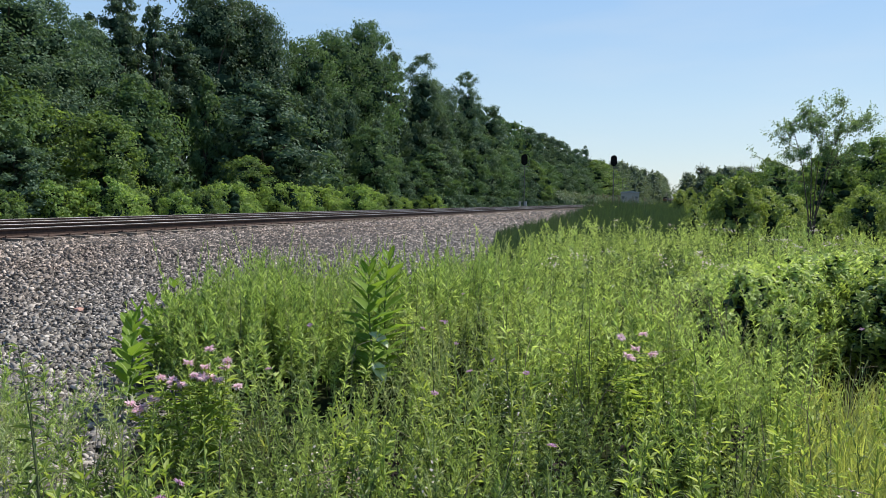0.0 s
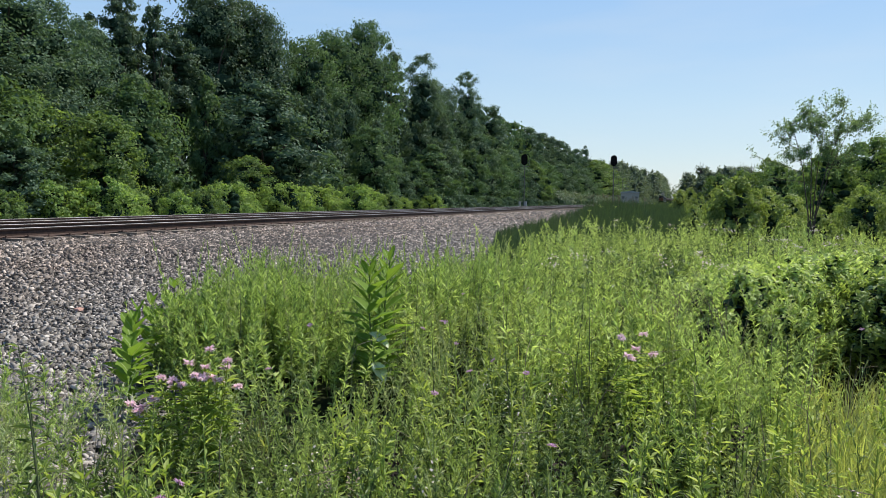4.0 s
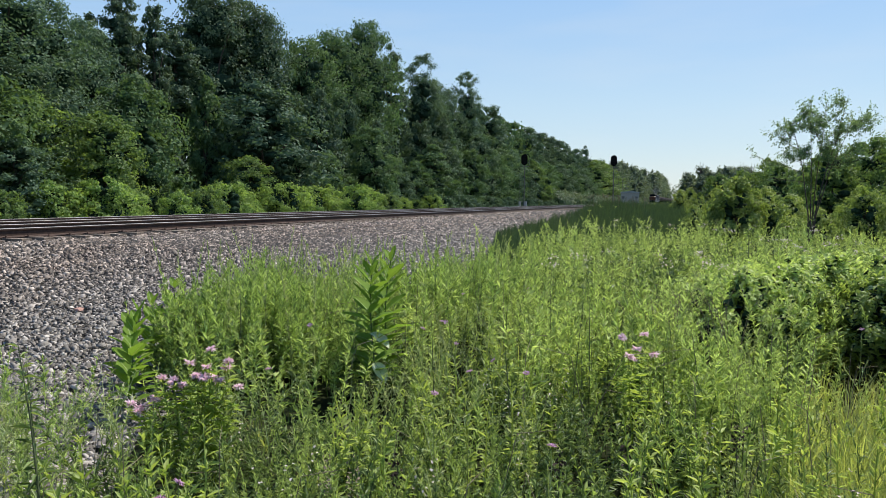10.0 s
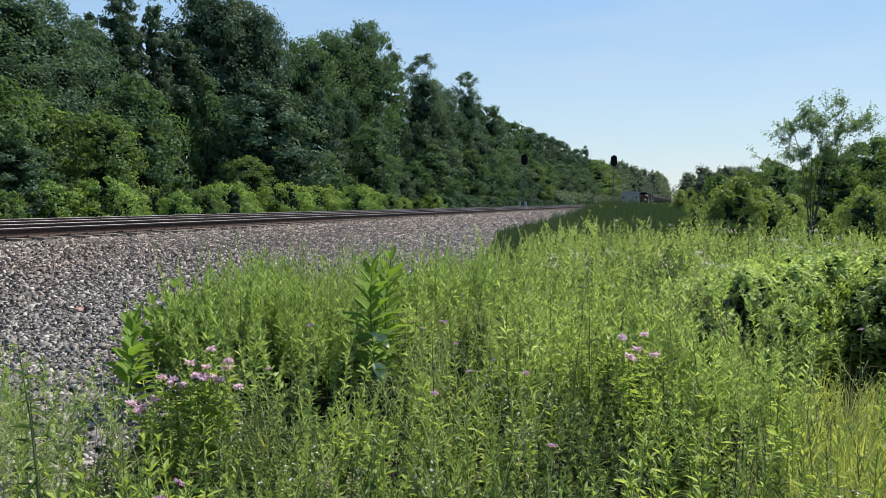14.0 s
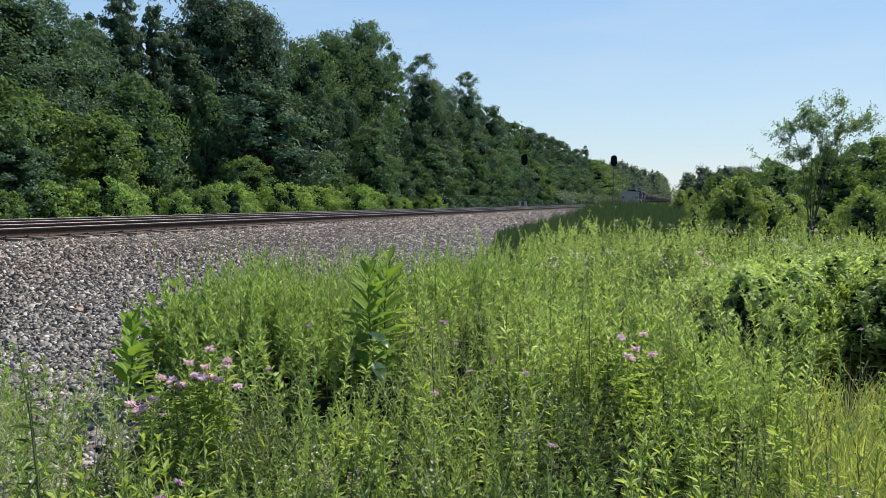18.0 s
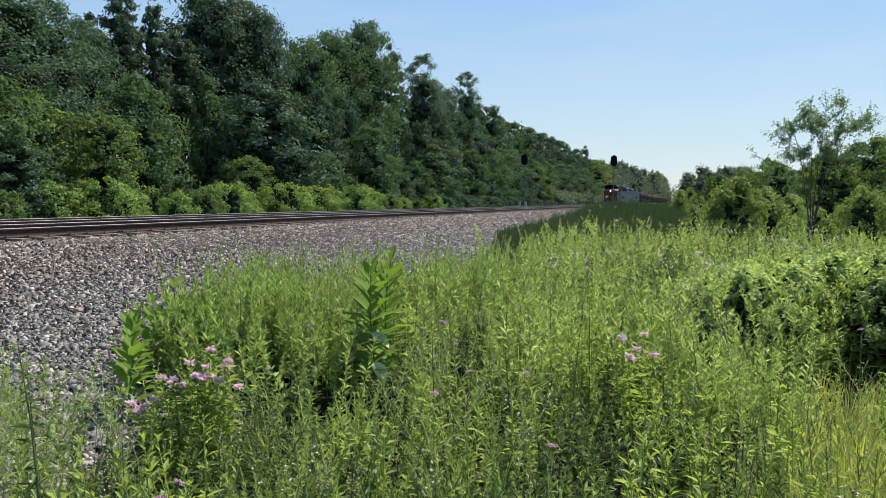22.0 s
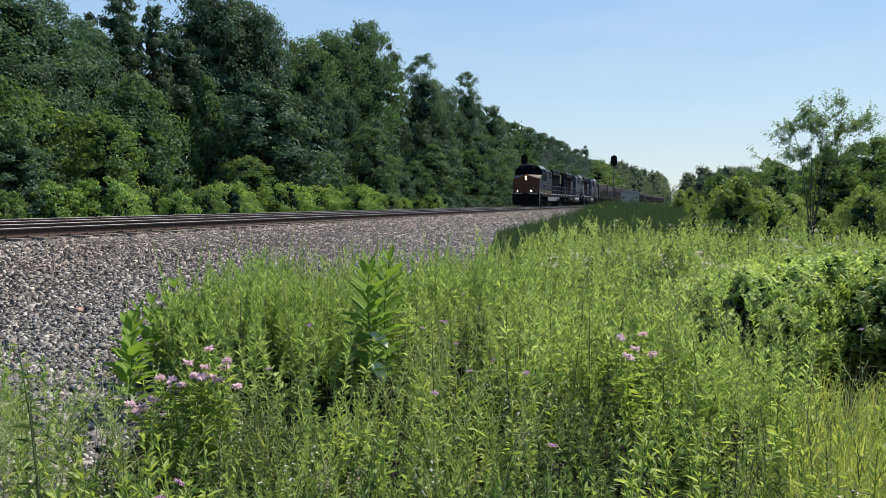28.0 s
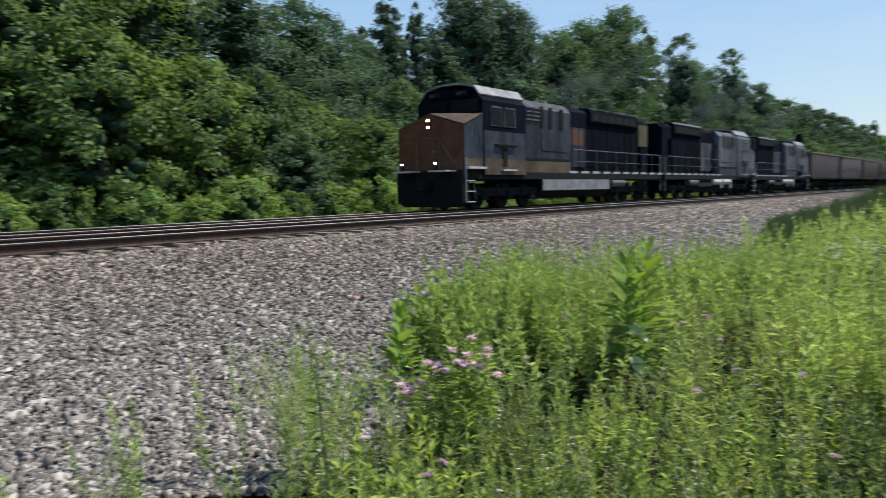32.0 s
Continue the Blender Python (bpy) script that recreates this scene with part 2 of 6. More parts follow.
M_HUT = mat("hut_panel", (0.46, 0.42, 0.34), 0.5, var=0.12, scale=1.5)
# shade inside the crowns is put into this fill's dark colour
M_CROWN_SHADE = mat("crown_shade_fill", (0.03, 0.056, 0.033), 0.95, var=0.7, scale=7.0, bump=1.0, bscale=9.0, spec=0.05)
M_CLAY = mat("fired_clay", (0.42, 0.24, 0.19), 0.85, var=0.3, scale=20.0, bump=0.3)
M_GLASS = mat("dark_cab_glass", (0.006, 0.007, 0.009), 0.15, var=0.2, scale=2.0, spec=0.06)
M_LAMP = glow("lit_headlight", (1.0, 0.5, 0.18), 60.0)
M_DITCH = glow("lit_ditch_light", (1.0, 0.85, 0.62), 60.0)
M_LENS = mat("dark_lens", (0.02, 0.02, 0.02), 0.15, var=0.1)


# ---- mesh helpers ----
def mesh_np(name, V, F, material, smooth=False):
    """A mesh from arrays of points and of triangles (or quads)."""
    V, F = np.asarray(V, np.float32), np.asarray(F, np.int32)
    me = bpy.data.meshes.new(name)
    k = F.shape[1]
    me.vertices.add(len(V))
    me.vertices.foreach_set("co", V.ravel())
    me.loops.add(F.size)
    me.loops.foreach_set("vertex_index", F.ravel())
    me.polygons.add(len(F))
    me.polygons.foreach_set("loop_start", np.arange(0, F.size, k, dtype=np.int32))
    if smooth:
        me.polygons.foreach_set("use_smooth", np.ones(len(F), bool))
    me.update(calc_edges=True)
    me.materials.append(material)
    return me


def part(name, bm, material, parent, label=""):
    """One mesh object under a thing or under a part, from a bmesh or a ready mesh."""
    if isinstance(bm, bmesh.types.BMesh):
        me = bpy.data.meshes.new(name)
        bm.to_mesh(me)
        bm.free()
        me.materials.append(material)
    else:
        me = bm
    ob = new(name, me)
    ob.parent = parent
    if label:
        ob["label"] = label
    return ob


def thing(name, label, category, m=None, group="", kind=""):
    ob = new(name)
    if m is not None:
        ob.matrix_world = m
    return tagged(ob, label, category, group, kind)


def box(x0, x1, y0, y1, z0, z1, bev=0.0, bm=None):
    """A box with chamfered edges, added to bm."""
    bm = bm or bmesh.new()
    r = bmesh.ops.create_cube(bm, size=1.0)
    vs = r["verts"]
    for v in vs:
        c = v.co
        c.x, c.y, c.z = (x0 + x1) / 2 + c.x * (x1 - x0), (y0 + y1) / 2 + c.y * (y1 - y0), (z0 + z1) / 2 + c.z * (z1 - z0)
    if bev:
        es = list({e for v in vs for e in v.link_edges})
        bmesh.ops.bevel(bm, geom=es, offset=bev, segments=2, affect="EDGES", profile=0.6)
    return bm


def tube(bm, a, b, r0, r1=None, n=8):
    """A tapered round bar from a to b."""
    a, b = Vector(a), Vector(b)
    r1 = r0 if r1 is None else r1
    q = (b - a).to_track_quat("Z", "Y").to_matrix()
    rings = []
    for p, r in ((a, r0), (b, r1)):
        rings.append([bm.verts.new(p + q @ Vector((r * math.cos(t), r * math.sin(t), 0))) for t in np.linspace(0, 2 * math.pi, n, endpoint=False)])
    for i in range(n):
        bm.faces.new((rings[0][i], rings[0][(i + 1) % n], rings[1][(i + 1) % n], rings[1][i]))
    bm.faces.new(rings[0][::-1])
    bm.faces.new(rings[1])
    return bm


def prism(profile, y0, y1, bm=None):
    """A closed profile of (x, z) drawn out from y0 to y1."""
    bm = bm or bmesh.new()
    a = [bm.verts.new((x, y0, z)) for x, z in profile]
    b = [bm.verts.new((x, y1, z)) for x, z in profile]
    n = len(profile)
    for i in range(n):
        bm.faces.new((a[i], a[(i + 1) % n], b[(i + 1) % n], b[i]))
    bm.faces.new(a[::-1])
    bm.faces.new(b)
    bmesh.ops.recalc_face_normals(bm, faces=bm.faces[:])
    return bm


def stalks(P0, P1, r0, r1):
    """Thin three-sided bars between rows of points: arrays of points and triangles."""
    P0, P1 = np.asarray(P0, float), np.asarray(P1, float)
    d = P1 - P0
    d = d / np.maximum(np.linalg.norm(d, axis=1, keepdims=True), 1e-6)
    u = np.cross(d, np.where(np.abs(d[:, 2:3]) > 0.9, [[1.0, 0, 0]], [[0, 0, 1.0]]))
    u /= np.linalg.norm(u, axis=1, keepdims=True)
    w = np.cross(d, u)
    V = []
    for P, r in ((P0, r0), (P1, r1)):
        r = np.broadcast_to(np.asarray(r, float), (len(P),))[:, None]
        for a in (0, 2.094, 4.189):
            V.append(P + r * (math.cos(a) * u + math.sin(a) * w))
    V = np.stack(V, 1).reshape(-1, 3)
    T = np.array([(0, 1, 4), (0, 4, 3), (1, 2, 5), (1, 5, 4), (2, 0, 3), (2, 3, 5)])
    F = (np.arange(len(P0)) * 6)[:, None, None] + T[None]
    return V, F.reshape(-1, 3)


def leaves(P, D, U, length, width, fold=0.25, droop=0.0):
    """Folded two-sided leaves: base P, direction D, upper side U."""
    P, D, U = (np.asarray(a, float) for a in (P, D, U))
    D = D / np.linalg.norm(D, axis=1, keepdims=True)
    S = np.cross(D, U)
    S /= np.maximum(np.linalg.norm(S, axis=1, keepdims=True), 1e-6)
    N = np.cross(S, D)
    L = np.broadcast_to(np.asarray(length, float), (len(P),))[:, None]
    W = np.broadcast_to(np.asarray(width, float), (len(P),))[:, None]
    mid = P + D * L * 0.45
    V = np.stack([P, mid - S * W / 2 + N * W * fold, P + D * L - N * L * droop, mid + S * W / 2 + N * W * fold], 1).reshape(-1, 3)
    F = (np.arange(len(P)) * 4)[:, None, None] + np.array([(0, 2, 1), (0, 3, 2)])[None]
    return V, F.reshape(-1, 3)


def merge(*pieces):
    Vs, Fs, n = [], [], 0
    for V, F in pieces:
        Vs.append(V)
        Fs.append(F + n)
        n += len(V)
    return np.concatenate(Vs), np.concatenate(Fs)


def scatter(V, F, X, Y, Z, turn, size, lean=None):
    """Copies of one template joined into one pair of arrays."""
    n = len(X)
    c, s = np.cos(turn), np.sin(turn)
    x = V[None, :, 0] * c[:, None] - V[None, :, 1] * s[:, None]
    y = V[None, :, 0] * s[:, None] + V[None, :, 1] * c[:, None]
    z = np.broadcast_to(V[None, :, 2], x.shape)
    if lean is not None:
        x = x + z * lean[0][:, None]
        y = y + z * lean[1][:, None]
    W = np.stack([x * size[:, None] + X[:, None], y * size[:, None] + Y[:, None], z * size[:, None] + Z[:, None]], 2)
    G = F[None] + (np.arange(n) * len(V))[:, None, None]
    return W.reshape(-1, 3), G.reshape(-1, F.shape[1])


def unit(n, rng):
    v = rng.normal(size=(n, 3))
    return v / np.linalg.norm(v, axis=1, keepdims=True)


# ---- the lie of the land ----
FAR_X, NEAR_X, NEAR_DZ = -17.09, -12.82, 0.06
FIELD_Z = -0.87


def edge_x(y):
    """Where the weeds meet the ballast, as X for a distance Y along the line."""
    return np.interp(y, [-20, 1.6, 2.5, 3.4, 4.0, 4.6, 6.0, 7.3, 8.2, 9.0, 10.5, 14, 20, 28, 45, 70, 110, 2000], [-2.4, -2.5, -2.75, -2.85, -3.1, -3.75, -4.5, -4.6, -4.0, -3.3, -3.0, -3.5, -4.2, -5.3, -6.6, -8.2, -10.4, -11.0])


def reed_x(y):
    """Where the tall dark grass begins."""
    return np.interp(y, [17, 21, 25, 30, 45, 70, 110], [-4.4, -5.2, -6.0, -6.3, -7.2, -8.4, -10.5])


def bed_z(x):
    return np.interp(x, [-25.5, -20.5, -19.4, -15.3, -14.6, -10.6, -9.6, -3.4, -2.0], [-1.1, -0.75, -0.2, -0.2, -0.15, -0.17, -0.24, -0.9, -1.1])


def land_z(x, y):
    z = np.where(x > -8, FIELD_Z, np.interp(x, [-60, -30, -24], [-0.3, -0.7, -0.9]))
    z = np.where((x > -25) & (x < edge_x(y)), -1.3, z)
    return z


def top_z(x, y):
    return np.maximum(bed_z(x), np.where(x > edge_x(y) - 0.5, FIELD_Z, np.interp(x, [-60, -30, -24], [-0.3, -0.7, -0.9])))


# ---- ground and track bed ----
def build_ground():
    ys = np.concatenate([np.linspace(-250, 0, 12), np.linspace(2, 120, 90), np.linspace(130, 900, 60), np.linspace(1000, 4000, 16)])
    rng = np.random.default_rng(3)
    V = []
    for y in ys:
        e = float(edge_x(y))
        row = [-2500, -900, -300, -120, -60, -40, -30, -26, -25, e - 0.5, e, e + 0.6, e + 1.4, e + 2.4, e + 3.6, e + 5, e + 7, e + 10, e + 15, e + 25, e + 50, e + 120, e + 400, e + 1200, 2500]
        for x in row:
            z = float(land_z(np.array(x), y))
            if abs(x - (e - 0.5)) < 1e-6 or x == -25:
                z = -1.3
            V.append((x, y, z + rng.normal() * 0.02))
    n = 25
    F = [(j * n + i, j * n + i + 1, (j + 1) * n + i + 1, (j + 1) * n + i) for j in range(len(ys) - 1) for i in range(n - 1)]
    tagged(new("ground", mesh_np("ground", V, F, M_SOIL, True)), "dark meadow soil, shade between weeds in its colour, grass cover reaching the horizon", "ground", kind="structure")
    xs = np.array([-25.5, -20.5, -19.4, -18, -16, -15.3, -14.6, -13, -11.5, -10.6, -9.6, -8.5, -7.5, -6.5, -5.5, -4.5, -3.4, -2.0])
    yb = np.concatenate([np.linspace(-40, 0, 10), np.linspace(1, 100, 160), np.linspace(110, 1600, 60)])
    V = np.array([(x, y, bed_z(x) - 0.03 + 0.02 * noise.noise((x * 0.8, y * 0.8, 0))) for y in yb for x in xs])
    n = len(xs)
    F = [(j * n + i, j * n + i + 1, (j + 1) * n + i + 1, (j + 1) * n + i) for j in range(len(yb) - 1) for i in range(n - 1)]
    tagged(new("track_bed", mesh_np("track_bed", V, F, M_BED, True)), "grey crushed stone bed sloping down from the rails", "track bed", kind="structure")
    ring = np.linspace(0, 2 * math.pi, 32, endpoint=False)
    V = np.array([(1.75 + 0.85 * math.cos(a) * (1 + 0.12 * math.sin(3 * a)), 4.55 + 0.55 * math.sin(a) * (1 + 0.15 * math.cos(2 * a)), -0.9) for a in ring] + [(1.75 + 0.5 * math.cos(a), 4.55 + 0.33 * math.sin(a), -0.843) for a in ring] + [(1.75, 4.55, -0.84)])
    F = [t for i in range(32) for t in ((i, (i + 1) % 32, 32 + i), ((i + 1) % 32, 32 + (i + 1) % 32, 32 + i), (32 + i, 32 + (i + 1) % 32, 64))]
    patch = tagged(new("bare_patch", mesh_np("bare_patch", V, F, M_DIRT, True)), "bare sandy dirt patch among the grass", "dirt", kind="structure")
    shape = [mesh_np("pebble", *octa(rng, True), M_ROCK) for _ in range(4)]
    for i in range(90):
        a, k = rng.uniform(0, 6.28), rng.uniform(0.008, 0.03)
        q = math.sqrt(rng.random())
        o = part("pebble", shape[i % 4], None, patch)
        o.matrix_local = pose(1.75 + 0.78 * q * math.cos(a), 4.55 + 0.5 * q * math.sin(a), -0.842 - 0.03 * q ** 3 + k * 0.3, rng.normal() * 12, rng.normal() * 12, rng.uniform(0, 360)) @ Matrix.Diagonal((k, k, k * 0.7, 1))


def octa(rng, block):
    if block:   # a broken slab with upright sides and a tilted top
        a = np.arange(4) * 1.571 + rng.normal(0, 0.25, 4)
        lo = np.stack([np.cos(a), np.sin(a), np.full(4, -0.5)], 1) * rng.uniform(0.85, 1.1, (4, 1))
        hi = np.stack([np.cos(a + 0.15) * 0.86, np.sin(a + 0.15) * 0.86, rng.uniform(0.25, 0.7, 4)], 1) * rng.uniform(0.85, 1.15, (4, 1))
        F = [(i, (i + 1) % 4, 4 + (i + 1) % 4) for i in range(4)] + [(i, 4 + (i + 1) % 4, 4 + i) for i in range(4)] + [(4, 5, 6), (4, 6, 7)]
        return np.concatenate([lo, hi]), np.array(F)
    V = np.array([(1, 0, 0), (-1, 0, 0), (0, 1, 0), (0, -1, 0), (0, 0, 0.6), (0, 0, -0.8)], float)
    V = V * rng.uniform(0.6, 1.15, (6, 1)) + rng.normal(0, 0.16, (6, 3))
    V[:4, 2] -= 0.25   # the lower half lies in the bed
    F = np.array([(0, 2, 4), (2, 1, 4), (1, 3, 4), (3, 0, 4)])
    return V[:5], F


def build_stones():
    rng = np.random.default_rng(5)
    n = 360000
    a = np.where(rng.random(n) < 0.93, rng.uniform(-5, 78, n), rng.uniform(78, 170, n))
    r = np.exp(rng.uniform(math.log(4.2), math.log(75), n))
    X, Y = -r * np.sin(np.radians(a)), r * np.cos(np.radians(a))
    keep = (X < edge_x(Y) + 0.5 + 0.4 * rng.normal(size=n)) & (X > -20)
    for c in (NEAR_X, FAR_X):   # keep rail heads clear of stones
        for k in (-0.75, 0.75):
            keep &= np.abs(X - c - k) > 0.1
    keep &= ~((X < -11.4) & (rng.random(n) < 0.5))
    keep &= ~((np.abs(X - NEAR_X) < 1.33) & (rng.random(n) < 0.6))
    X, Y, r = X[keep][:112000], Y[keep][:112000], r[keep][:112000]
    size = np.clip(0.0085 + 0.0009 * r, 0.0165, 0.042) * np.exp(rng.normal(-0.03, 0.26, len(X)))
    out = []
    near = r < 15
    shapes = [octa(rng, k < 6) for k in range(9)]
    stretch = [(1.4, 0.68, 1.0), (1.15, 0.8, 1.05), (1.55, 0.6, 0.95), (0.95, 0.9, 1.25)]
    for k, (V, F) in enumerate(shapes):
        V = V * stretch[k % 4]
        s = np.flatnonzero(near)[k::6] if k < 6 else np.flatnonzero(~near)[k - 6::3]
        tilt = (rng.normal(0, 0.6, len(s)), rng.normal(0, 0.6, len(s)))
        out.append(scatter(V, F, X[s], Y[s], bed_z(X[s]) + size[s] * rng.uniform(0.1, 1.1, len(s)), rng.uniform(0, 6.28, len(s)), size[s], tilt))
    V, F = merge(*out)
    tagged(new("ballast_stones", mesh_np("ballast_stones", V, F, M_STONE)), "loose crushed grey and rusty ballast stones", "gravel", kind="stuff")
    # the larger stones that lie nearest to the weeds
    bed = bpy.data.objects["track_bed"]
    meshes = [mesh_np("stone", V * stretch[k % 4], F, M_ROCK) for k, (V, F) in enumerate(shapes[:6])]
    for i in range(280):
        y = rng.uniform(3.4, 9.5)
        x = float(edge_x(y)) - 0.15 - abs(rng.normal(0, 0.9))
        o = part("stone", meshes[i % 6], None, bed)
        k = rng.uniform(0.022, 0.042)
        o.matrix_local = pose(x, y, float(bed_z(x)) + k * 0.55, rng.normal() * 14, rng.normal() * 14, rng.uniform(0, 360)) @ Matrix.Diagonal((k, k, k, 1))


def build_track(cx, dz, y0, y1, nties, name, label):
    t = thing(name, label, "railway track", kind="structure")
    foot = [(-0.07, -0.175), (0.07, -0.175), (0.07, -0.163), (0.012, -0.14), (0.01, -0.045), (0.034, -0.035), (0.034, -0.012), (-0.034, -0.012), (-0.034, -0.035), (-0.01, -0.045), (-0.012, -0.14), (-0.07, -0.163)]
    cap = [(-0.034, -0.012), (0.034, -0.012), (0.034, -0.006), (0.026, 0.0), (-0.026, 0.0), (-0.034, -0.006)]
    for k in (-0.75, 0.75):
        rail = part("rail", prism([(cx + k + x, z + dz) for x, z in foot], y0, y1), M_RAIL, t)
        part("rail_head", prism([(cx + k + x, z + dz) for x, z in cap], y0, y1), M_HEAD, rail, "polished running surface")
    tie = bmesh.new()
    box(-1.3, 1.3, -0.115, 0.115, -0.18, 0.0, 0.012, tie)
    me = bpy.data.meshes.new("tie")
    tie.to_mesh(me)
    tie.free()
    me.materials.append(M_TIE)
    pl = bmesh.new()
    box(-0.17, 0.17, -0.1, 0.1, 0.0, 0.018, 0.0, pl)
    tube(pl, (-0.12, 0.06, 0.015), (-0.12, 0.06, 0.045), 0.016, n=6)
    tube(pl, (0.12, -0.06, 0.015), (0.12, -0.06, 0.045), 0.016, n=6)
    mp = bpy.data.meshes.new("tie_plate")
    pl.to_mesh(mp)
    pl.free()
    mp.materials.append(M_PLATE)
    rng = np.random.default_rng(int(-cx * 10))
    for i in range(nties):
        o = part("tie", me, None, t)
        o.matrix_local = pose(cx + rng.normal() * 0.025, y0 + 22 + i * 0.5 + rng.normal() * 0.012, dz - 0.178 + rng.normal() * 0.006, 0, 0, rng.normal() * 0.6)
        if i < 110 and name == "railway_track_near":
            p = part("tie_plate", mp, None, o)
            p.location = (0.75, 0, 0.0)
            p = part("tie_plate", mp, None, o)
            p.location = (-0.75, 0, 0.0)
    return t


def build_litter():
    t = thing("fallen_branch", "weathered grey broken branch lying on the ballast", "branch", pose(-6.55, 6.76, -0.505, 0, 0, 38))
    part("stick", bent_tube([(-0.32, 0, 0.02), (-0.1, 0.03, 0.035), (0.12, -0.01, 0.03), (0.34, 0.04, 0.02)], (0.012, 0.016, 0.015, 0.008)), M_TWIG, t)
    part("twig", bent_tube([(0.1, 0, 0.03), (0.16, 0.1, 0.05), (0.19, 0.2, 0.03)], (0.008, 0.006, 0.003)), M_TWIG, t)
    b = bmesh.new()
    bmesh.ops.create_icosphere(b, subdivisions=1, radius=0.06)
    for v in b.verts:
        v.co *= 0.8 + 0.4 * noise.noise(v.co * 20)
        v.co.z *= 0.5
    ob = tagged(new("brick_shard", bpy.data.meshes.new("brick_shard")), "small orange-red brick shard on the ballast", "rubble")
    b.to_mesh(ob.data)
    b.free()
    ob.data.materials.append(M_CLAY)
    ob.location = (-6.34, 6.72, -0.545)


# ---- trees ----
def limb_mesh(name, segs, n=6):
    bm = bmesh.new()
    for a, b, r0, r1 in segs:
        tube(bm, a, b, r0, r1, n)
    me = bpy.data.meshes.new(name)
    bm.to_mesh(me)
    bm.free()
    me.materials.append(M_BARK)
    return me


def bent_tube(pts, radii, n=7):
    """One round bar that bends through the points."""
    bm = bmesh.new()
    rings = [[bm.verts.new(Vector(p) + Vector((math.cos(a), math.sin(a), 0)) * r) for a in np.linspace(0, 2 * math.pi, n, endpoint=False)] for p, r in zip(pts, radii)]
    for r0, r1 in zip(rings[:-1], rings[1:]):
        for i in range(n):
            bm.faces.new((r0[i], r0[(i + 1) % n], r1[(i + 1) % n], r1[i]))
    bm.faces.new(rings[-1])
    return bm


def crown_arrays(rng, height, radius, low, nblob, nleaf, size, shape=0.75):
    """Leaves along the twigs of many boughs that reach out and up; returns the leaf arrays and the boughs."""
    f = (np.arange(nblob) + rng.uniform(0, 1, nblob)) / nblob   # how high on the crown
    az = np.arange(nblob) * 2.4 + rng.normal(0, 0.45, nblob)
    u = np.clip((f - 0.3) / 0.7, 0, 1)
    k = min(max(shape - 0.35, 0), 0.8)   # from a dome to a cone
    prof = np.where(f < 0.3, 0.74 + 0.26 * np.sin(f / 0.3 * 1.571), (1 - k) * np.sqrt(1 - u ** 2.2) + k * (1 - u ** 1.3)).clip(0.06, 1.0)
    rad = prof * radius * np.where(rng.random(nblob) < 0.3, rng.uniform(0.1, 0.6, nblob), rng.uniform(0.6, 0.9, nblob))
    C = np.stack([np.cos(az) * rad, np.sin(az) * rad, low + (height - low) * (0.04 + 0.84 * f)], 1)
    C[:, 2] += rng.normal(0, 0.02, nblob) * height
    B = radius * rng.uniform(0.22, 0.4, nblob) * (0.7 + 0.35 * prof)
    d = np.stack([np.cos(az) * (0.4 + prof), np.sin(az) * (0.4 + prof), 0.25 + 0.75 * f], 1)
    d /= np.linalg.norm(d, axis=1, keepdims=True)
    k = 16   # twigs on each bough
    tip = d[:, None, :] * rng.uniform(0.2, 0.95, (nblob, k, 1)) + unit(nblob * k, rng).reshape(nblob, k, 3) * rng.uniform(0.35, 0.8, (nblob, k, 1)) + np.array([0, 0, 0.14])
    tip *= np.where(f > 0.8, 0.72, 1.0)[:, None, None]
    w = B ** 1.7 / np.sum(B ** 1.7)
    idx, tw = rng.choice(nblob, nleaf, p=w), rng.integers(0, k, nleaf)
    g = rng.uniform(0.1, 1.03, nleaf) ** 0.85
    T = tip[idx, tw]
    away = rng.normal(0, 1, (nleaf, 3)) * (0.15 - 0.09 * g)[:, None]
    P = C[idx] + (T * g[:, None] + away - d[idx] * 0.2) * B[idx][:, None]
    P[:, 2] = np.minimum(P[:, 2], height * 1.02)
    P[:, 2] = np.maximum(P[:, 2], low * 0.6 + 0.05)
    U = T * 1.1 + away * 2.0 + d[idx] * 0.4 + np.array([0, 0, 0.4]) + rng.normal(0, 0.22, (nleaf, 3))
    D = T * 0.7 + np.cross(U, rng.normal(size=(nleaf, 3))) * 0.8
    D[:, 2] += 0.05
    L = size * rng.uniform(0.6, 1.35, nleaf)
    V, F = leaves(P, D, U, L, L * rng.uniform(0.45, 0.75, nleaf), 0.2, 0.12)
    top = np.quantile(P[:, 2], 0.9995)   # the leader reaches the full height
    V[:, 2] = np.where(V[:, 2] > low, low + (V[:, 2] - low) * (height - low) / max(top - low, 0.1), V[:, 2])
    C[:, 2] = low + (C[:, 2] - low) * (height - low) / max(top - low, 0.1)
    return V, F, C, B


def lumps(rng, C, R):
    """Uneven balls of closed foliage round the points C."""
    bm = bmesh.new()
    bmesh.ops.create_icosphere(bm, subdivisions=1, radius=1.0)
    base = np.array([v.co[:] for v in bm.verts])
    tri = np.array([[v.index for v in f.verts] for f in bm.faces])
    bm.free()
    k = len(base)
    V = base[None] * rng.uniform(0.72, 1.15, (len(C), k, 1)) * R[:, None, None] * np.array([1.15, 1.15, 0.9]) + C[:, None, :]
    F = tri[None] + (np.arange(len(C)) * k)[:, None, None]
    return V.reshape(-1, 3), F.reshape(-1, 3)


